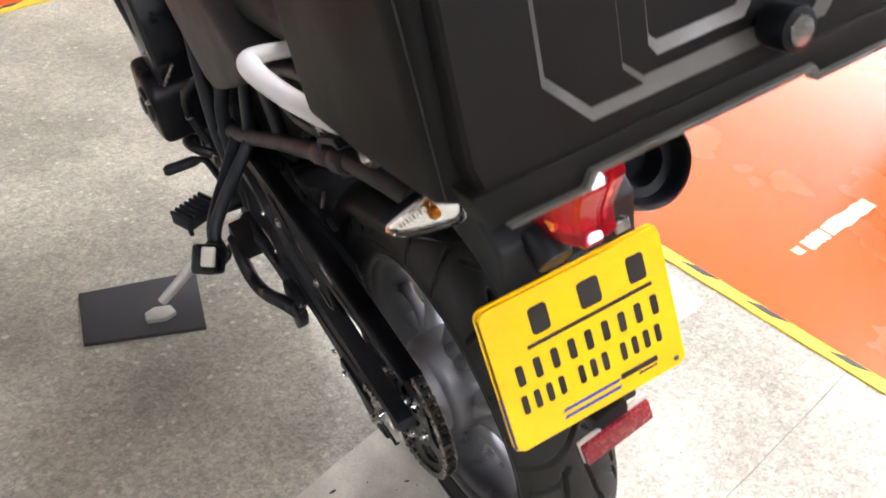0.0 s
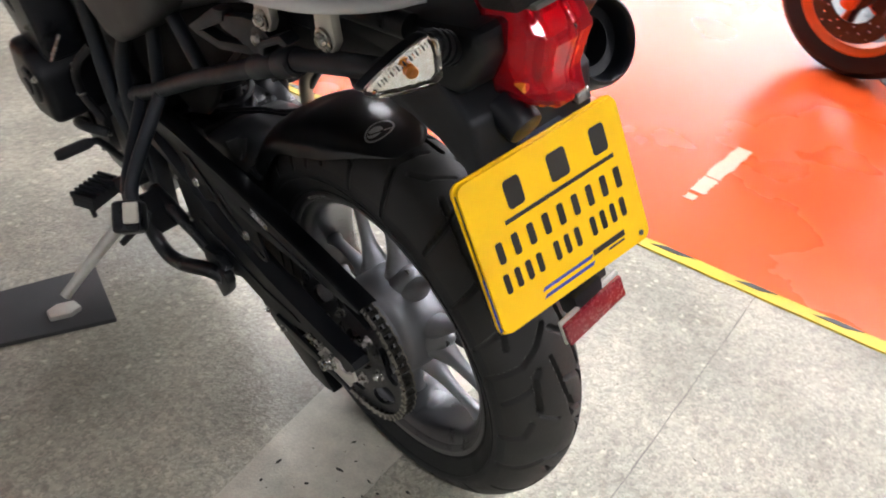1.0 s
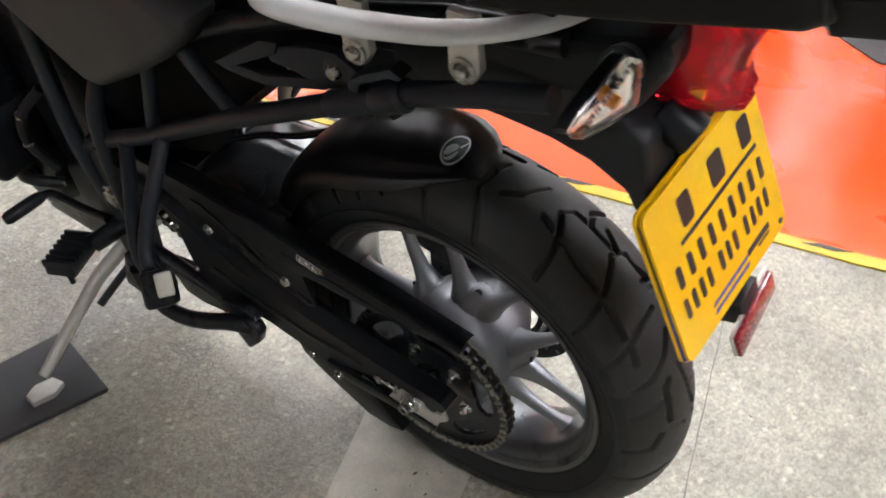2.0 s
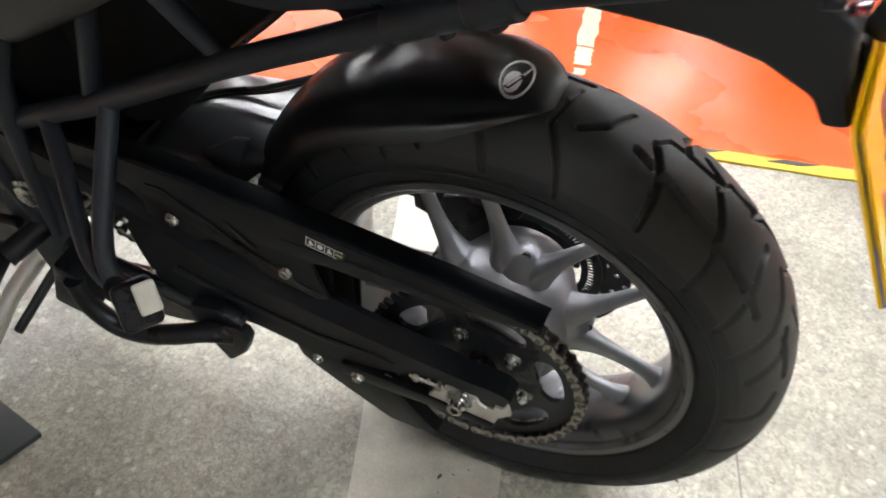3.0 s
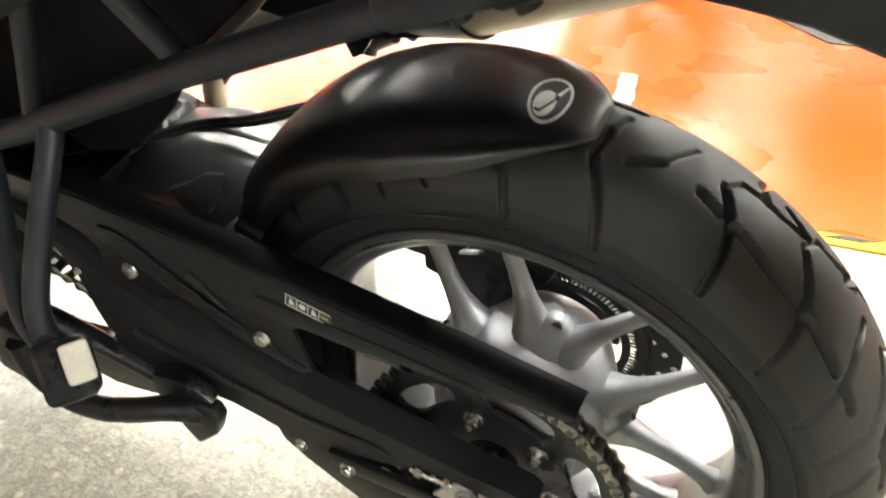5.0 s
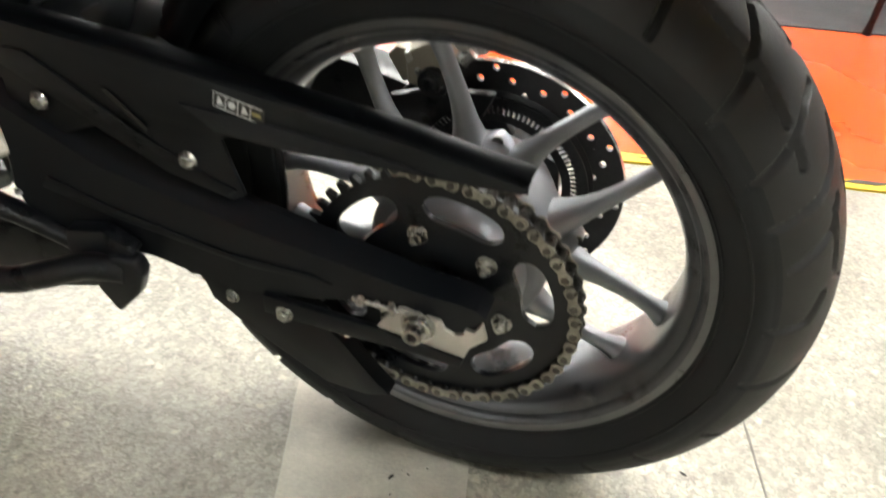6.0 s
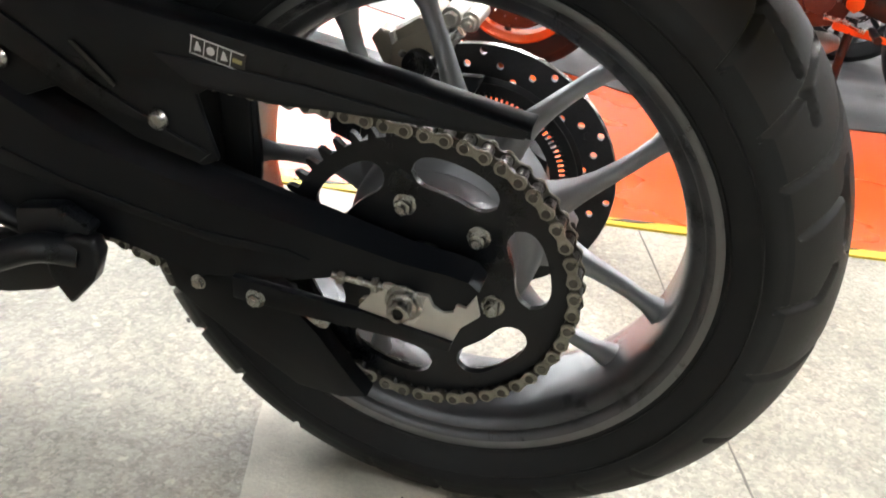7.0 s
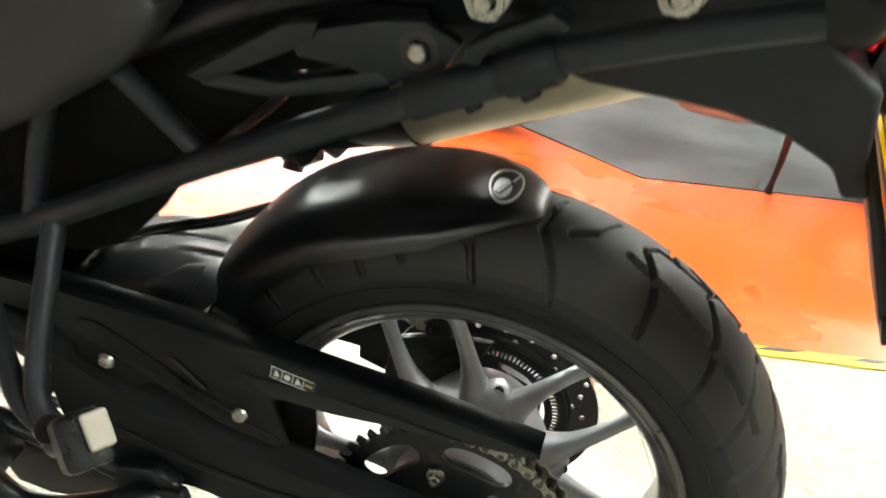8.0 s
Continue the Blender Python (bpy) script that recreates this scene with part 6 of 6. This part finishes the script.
part("recessed_panel", bands([(0.005, outer_in), (0.005, inner)])[0], CASE_BLACK, case)
part("panel_ledge", bands([(0.005, inner), (0.010, inner_in)])[0], CASE_TRIM, case)
part("recessed_panel", bands([(0.010, inner_in), (0.010, core)])[0], CASE_BLACK, case)
part("panel_ledge", bands([(0.010, core), (0.015, core_in)])[0], CASE_TRIM, case)
bm, loops = bands([(0.015, core_in), (0.0151, core_in)])
bm.faces.new(loops[-1])
part("panel_core", bm, CASE_BLACK, case)
part("case_lock", joined(cylinder((0.059, 0.002, 0.055), (0.059, -0.026, 0.055), 0.0175, seg=28, bevel=0.003)), SATIN_BLACK, case, "black lock barrel")
part("lock_face", cylinder((0.059, -0.025, 0.055), (0.059, -0.0285, 0.055), 0.0115, seg=24, bevel=0.001), STEEL, case, "bright key cylinder")
for cx in (-1, 1):
    part("corner_seam", tube([(cx * 0.2178, 0.0262, 0.016), (cx * 0.2218, 0.0235, 0.11), (cx * 0.2258, 0.0215, 0.198)], 0.0008, 8), INK, case, "dark seam along the case corner")
part("case_foot", box((0.24, 0.12, 0.05), (0, 0.25, -0.014), bevel=0.01), TEXTURED_BLACK, case, "black mounting foot")


# ---- motorcycles on display behind the red floor ----
def display_bike(m):
    """A naked sports motorcycle with orange wheels and frame; x to its right, y ahead, from the ground under its engine."""
    b = thing("display_motorcycle", m, "orange and black naked motorcycle on its side stand", "motorcycle", "display motorcycles")
    for name, y in (("front_wheel", 0.63), ("rear_wheel", -0.80)):
        w = part(name, lathe([(-0.05, 0.218), (-0.04, 0.218), (-0.03, 0.2), (0.03, 0.2), (0.04, 0.218), (0.05, 0.218), (0.05, 0.205), (0.03, 0.185), (-0.03, 0.185), (-0.05, 0.205)], 72, (0, y, 0.3)), ORANGE if y > 0 else BLACK_METAL, b, "orange cast wheel rim" if y > 0 else "black cast wheel rim")
        part("tyre", lathe([(-0.05, 0.21), (-0.062, 0.235), (-0.064, 0.262), (-0.05, 0.285), (-0.025, 0.297), (0, 0.3), (0.025, 0.297), (0.05, 0.285), (0.064, 0.262), (0.062, 0.235), (0.05, 0.21)], 72, (0, y, 0.3)), RUBBER, w, "black road tyre")
        for k in range(5):
            for d in (-9, 9):
                part("spoke", tube([polar(0, 0.04, 72 * k) + Vector((0, y, 0.3)), polar(0, 0.12, 72 * k + d * 0.6) + Vector((0, y, 0.3)), polar(0, 0.192, 72 * k + d) + Vector((0, y, 0.3))], [0.02, 0.012, 0.013], 10), ORANGE if y > 0 and d > 0 else BLACK_METAL, w)
        part("hub", cylinder((-0.05, y, 0.3), (0.05, y, 0.3), 0.045, seg=28), BLACK_METAL, w)
        disc_b = disc_mesh(-0.072, -0.067, 0.085, 0.155 if y > 0 else 0.11, 40, 0.004)
        bmesh.ops.translate(disc_b, vec=(0, y, 0.3), verts=disc_b.verts)
        part("brake_disc", disc_b, DISC_STEEL, w, "drilled steel brake disc")
    part("front_mudguard", tube([polar(0, 0.325, 40) + Vector((0, 0.63, 0.3)), polar(0, 0.33, 75) + Vector((0, 0.63, 0.3)), polar(0, 0.33, 110) + Vector((0, 0.63, 0.3)), polar(0, 0.33, 150) + Vector((0, 0.63, 0.3))], [0.03, 0.055, 0.055, 0.03], 12, True, 0.35), SATIN_BLACK, b, "black front mudguard")
    for s in (-1, 1):
        part("fork_leg", joined(cylinder((s * 0.095, 0.64, 0.28), (s * 0.095, 0.51, 0.62), 0.026, seg=20), cylinder((s * 0.095, 0.51, 0.62), (s * 0.095, 0.38, 0.95), 0.02, seg=20)), ORANGE if s < 0 else BLACK_METAL, b, "orange lower fork leg")
        part("brake_caliper", box((0.04, 0.05, 0.10), (s * 0.085, 0.52, 0.34), (20, 0, 0), 0.008), BLACK_METAL, b)
    eng = part("engine", prism([(0.02, 0.30), (0.05, 0.40), (0.0, 0.46), (-0.18, 0.46), (-0.34, 0.47), (-0.39, 0.40), (-0.36, 0.32), (-0.22, 0.285), (-0.06, 0.275)], -0.11, 0.11, 0.02), ENGINE_BROWN, b, "red-brown engine block with hoses")
    for y, z, r in ((-0.10, 0.37, 0.066), (-0.28, 0.40, 0.05)):
        part("engine_cover", joined(cylinder((-0.105, y, z), (-0.15, y, z), r, r * 0.9, seg=36, bevel=0.005), cylinder((-0.149, y, z), (-0.156, y, z), r * 0.42, seg=24, bevel=0.003)), ENGINE_BROWN, eng, "round engine cover")
        for k in range(6):
            part("cover_bolt", dome_bolt(polar(-0.14, r * 1.03, 60 * k) + Vector((0, y, z)), 0.005, 0.007), DULL_STEEL, eng)
    part("cylinder_block", prism([(0.03, 0.45), (0.05, 0.66), (-0.12, 0.68), (-0.16, 0.45)], -0.09, 0.09, 0.012), ENGINE_BROWN, eng, "red-brown cylinder block")
    for k in range(8):
        part("cooling_fin", box((0.20, 0.19, 0.005), (0, -0.045, 0.475 + 0.021 * k), (-4, 0, 0), 0.001), ENGINE_BROWN, eng)
    part("water_pump", joined(cylinder((-0.10, 0.0, 0.335), (-0.14, 0.0, 0.335), 0.035, 0.028, seg=28, bevel=0.004), cylinder((-0.12, 0.02, 0.35), (-0.12, 0.075, 0.42), 0.013, seg=16)), ENGINE_BROWN, eng)
    part("clutch_arm", box((0.02, 0.10, 0.03), (-0.125, -0.20, 0.315), (12, 0, 0), 0.006), ENGINE_BROWN, eng)
    part("starter_motor", cylinder((-0.12, -0.14, 0.475), (-0.12, -0.27, 0.49), 0.028, seg=24), BLACK_METAL, eng, "black starter motor")
    part("coolant_hose", tube([(-0.12, 0.075, 0.42), (-0.12, 0.085, 0.5), (-0.11, 0.07, 0.60), (-0.08, 0.1, 0.72)], 0.014, 12, True), RUBBER, eng, "black coolant hose")
    part("coolant_hose", tube([(-0.115, -0.16, 0.56), (-0.13, -0.10, 0.51), (-0.13, -0.02, 0.50), (-0.12, 0.04, 0.53)], 0.010, 12, True), RUBBER, eng, "black coolant hose")
    for y0, z0, y1, z1 in ((-0.18, 0.46, -0.20, 0.62), (-0.24, 0.48, -0.22, 0.64), (-0.05, 0.46, -0.02, 0.40)):
        part("wiring", tube([(-0.13, y0, z0), (-0.135, (y0 + y1) / 2 - 0.01, (z0 + z1) / 2), (-0.12, y1, z1)], 0.005, 8, True), BLACK_METAL, eng)
    part("radiator", box((0.30, 0.035, 0.24), (0, 0.20, 0.62), (-18, 0, 0), 0.008), BLACK_METAL, b, "black radiator")
    part("radiator_shroud", prism([(0.16, 0.50), (0.27, 0.60), (0.30, 0.80), (0.18, 0.84), (0.13, 0.66)], -0.172, -0.158, 0.005), ORANGE, b, "orange radiator shroud")
    header = part("exhaust_header", tube([(-0.05, 0.05, 0.54), (-0.09, 0.09, 0.50), (-0.11, 0.11, 0.44), (-0.11, 0.095, 0.37), (-0.11, 0.045, 0.31), (-0.10, -0.01, 0.275), (-0.09, -0.04, 0.265)], 0.021, 20, True), DULL_STEEL, b, "bright bent exhaust header pipe")
    part("header_clamp", joined(cylinder((-0.11, 0.012, 0.288), (-0.108, 0.0, 0.281), 0.027, seg=24), dome_bolt((-0.13, 0.005, 0.265), 0.006, 0.01)), DULL_STEEL, header)
    part("belly_silencer", tube([(-0.09, -0.02, 0.262), (-0.09, -0.05, 0.26), (-0.09, -0.20, 0.255), (-0.09, -0.34, 0.258), (-0.085, -0.37, 0.262)], [0.022, 0.033, 0.035, 0.033, 0.018], 24), DULL_STEEL, header, "rounded steel belly silencer")
    for s in (-1, 1):
        fr = part("trellis_frame", prism([(-0.355, 0.385), (-0.38, 0.372), (-0.402, 0.392), (-0.395, 0.47), (-0.42, 0.53), (-0.39, 0.56), (-0.35, 0.56), (-0.345, 0.47)], s * 0.15 - 0.012, s * 0.15 + 0.012, 0.006), ORANGE, b, "orange trellis frame")
        part("frame_tube", tube([(s * 0.15, -0.37, 0.52), (s * 0.13, -0.25, 0.60), (s * 0.09, 0.1, 0.78), (s * 0.05, 0.36, 0.86)], 0.018, 14), ORANGE, fr)
        part("frame_tube", tube([(s * 0.15, -0.38, 0.50), (s * 0.15, -0.50, 0.57), (s * 0.1, -0.75, 0.80)], 0.017, 14), ORANGE, fr)
        part("frame_tube", tube([(s * 0.14, -0.25, 0.62), (s * 0.14, -0.02, 0.60), (s * 0.06, 0.34, 0.72)], 0.015, 14), ORANGE, fr)
        part("swingarm_beam", prism([(-0.34, 0.46), (-0.79, 0.34), (-0.81, 0.28), (-0.74, 0.27), (-0.34, 0.39)], s * 0.12 - 0.014, s * 0.12 + 0.014, 0.005), BLACK_METAL, b, "black swingarm beam")
        part("foot_peg", tube([(s * 0.15, -0.44, 0.33), (s * 0.25, -0.45, 0.33)], 0.012, 12), BLACK_METAL, b, "black footpeg")
    part("gear_linkage", tube([(-0.17, -0.30, 0.355), (-0.175, -0.36, 0.35), (-0.18, -0.42, 0.33)], 0.007, 10), STEEL, b, "bright gear linkage")
    part("heel_plate", prism([(-0.33, 0.345), (-0.42, 0.335), (-0.49, 0.318), (-0.49, 0.30), (-0.40, 0.312), (-0.33, 0.325)], -0.172, -0.165, 0.002), ORANGE, b, "orange heel plate")
    part("side_stand", tube([(-0.155, -0.385, 0.36), (-0.165, -0.375, 0.24), (-0.172, -0.372, 0.15), (-0.184, -0.362, 0.07), (-0.188, -0.357, 0.034)], [0.014, 0.014, 0.012, 0.010, 0.014], 12), BLACK_METAL, b, "black side stand")
    part("fuel_tank", prism([(0.40, 0.82), (0.36, 1.0), (0.1, 1.03), (-0.18, 0.90), (-0.22, 0.80), (0.0, 0.74)], -0.15, 0.15, 0.05, segments=4), ORANGE, b, "orange fuel tank")
    part("seat", prism([(-0.18, 0.86), (-0.45, 0.84), (-0.80, 0.94), (-0.82, 0.98), (-0.5, 0.91), (-0.18, 0.92)], -0.12, 0.12, 0.02, segments=3), TEXTURED_BLACK, b, "black seat")
    part("headlight", prism([(0.42, 0.80), (0.50, 0.86), (0.47, 0.98), (0.37, 1.0)], -0.1, 0.1, 0.03, segments=3), SATIN_BLACK, b, "black headlight shell")
    part("handlebar", tube([(-0.36, 0.30, 1.07), (-0.2, 0.40, 1.06), (0, 0.43, 1.02), (0.2, 0.40, 1.06), (0.36, 0.30, 1.07)], 0.012, 12, True), BLACK_METAL, b, "black handlebar")
    return b


shown = display_bike(pose(2.42, -0.18, 0.004, 0, -9, 0))
copy_thing(shown, pose(3.80, 0.06, 0.004, 0, -9, 3))
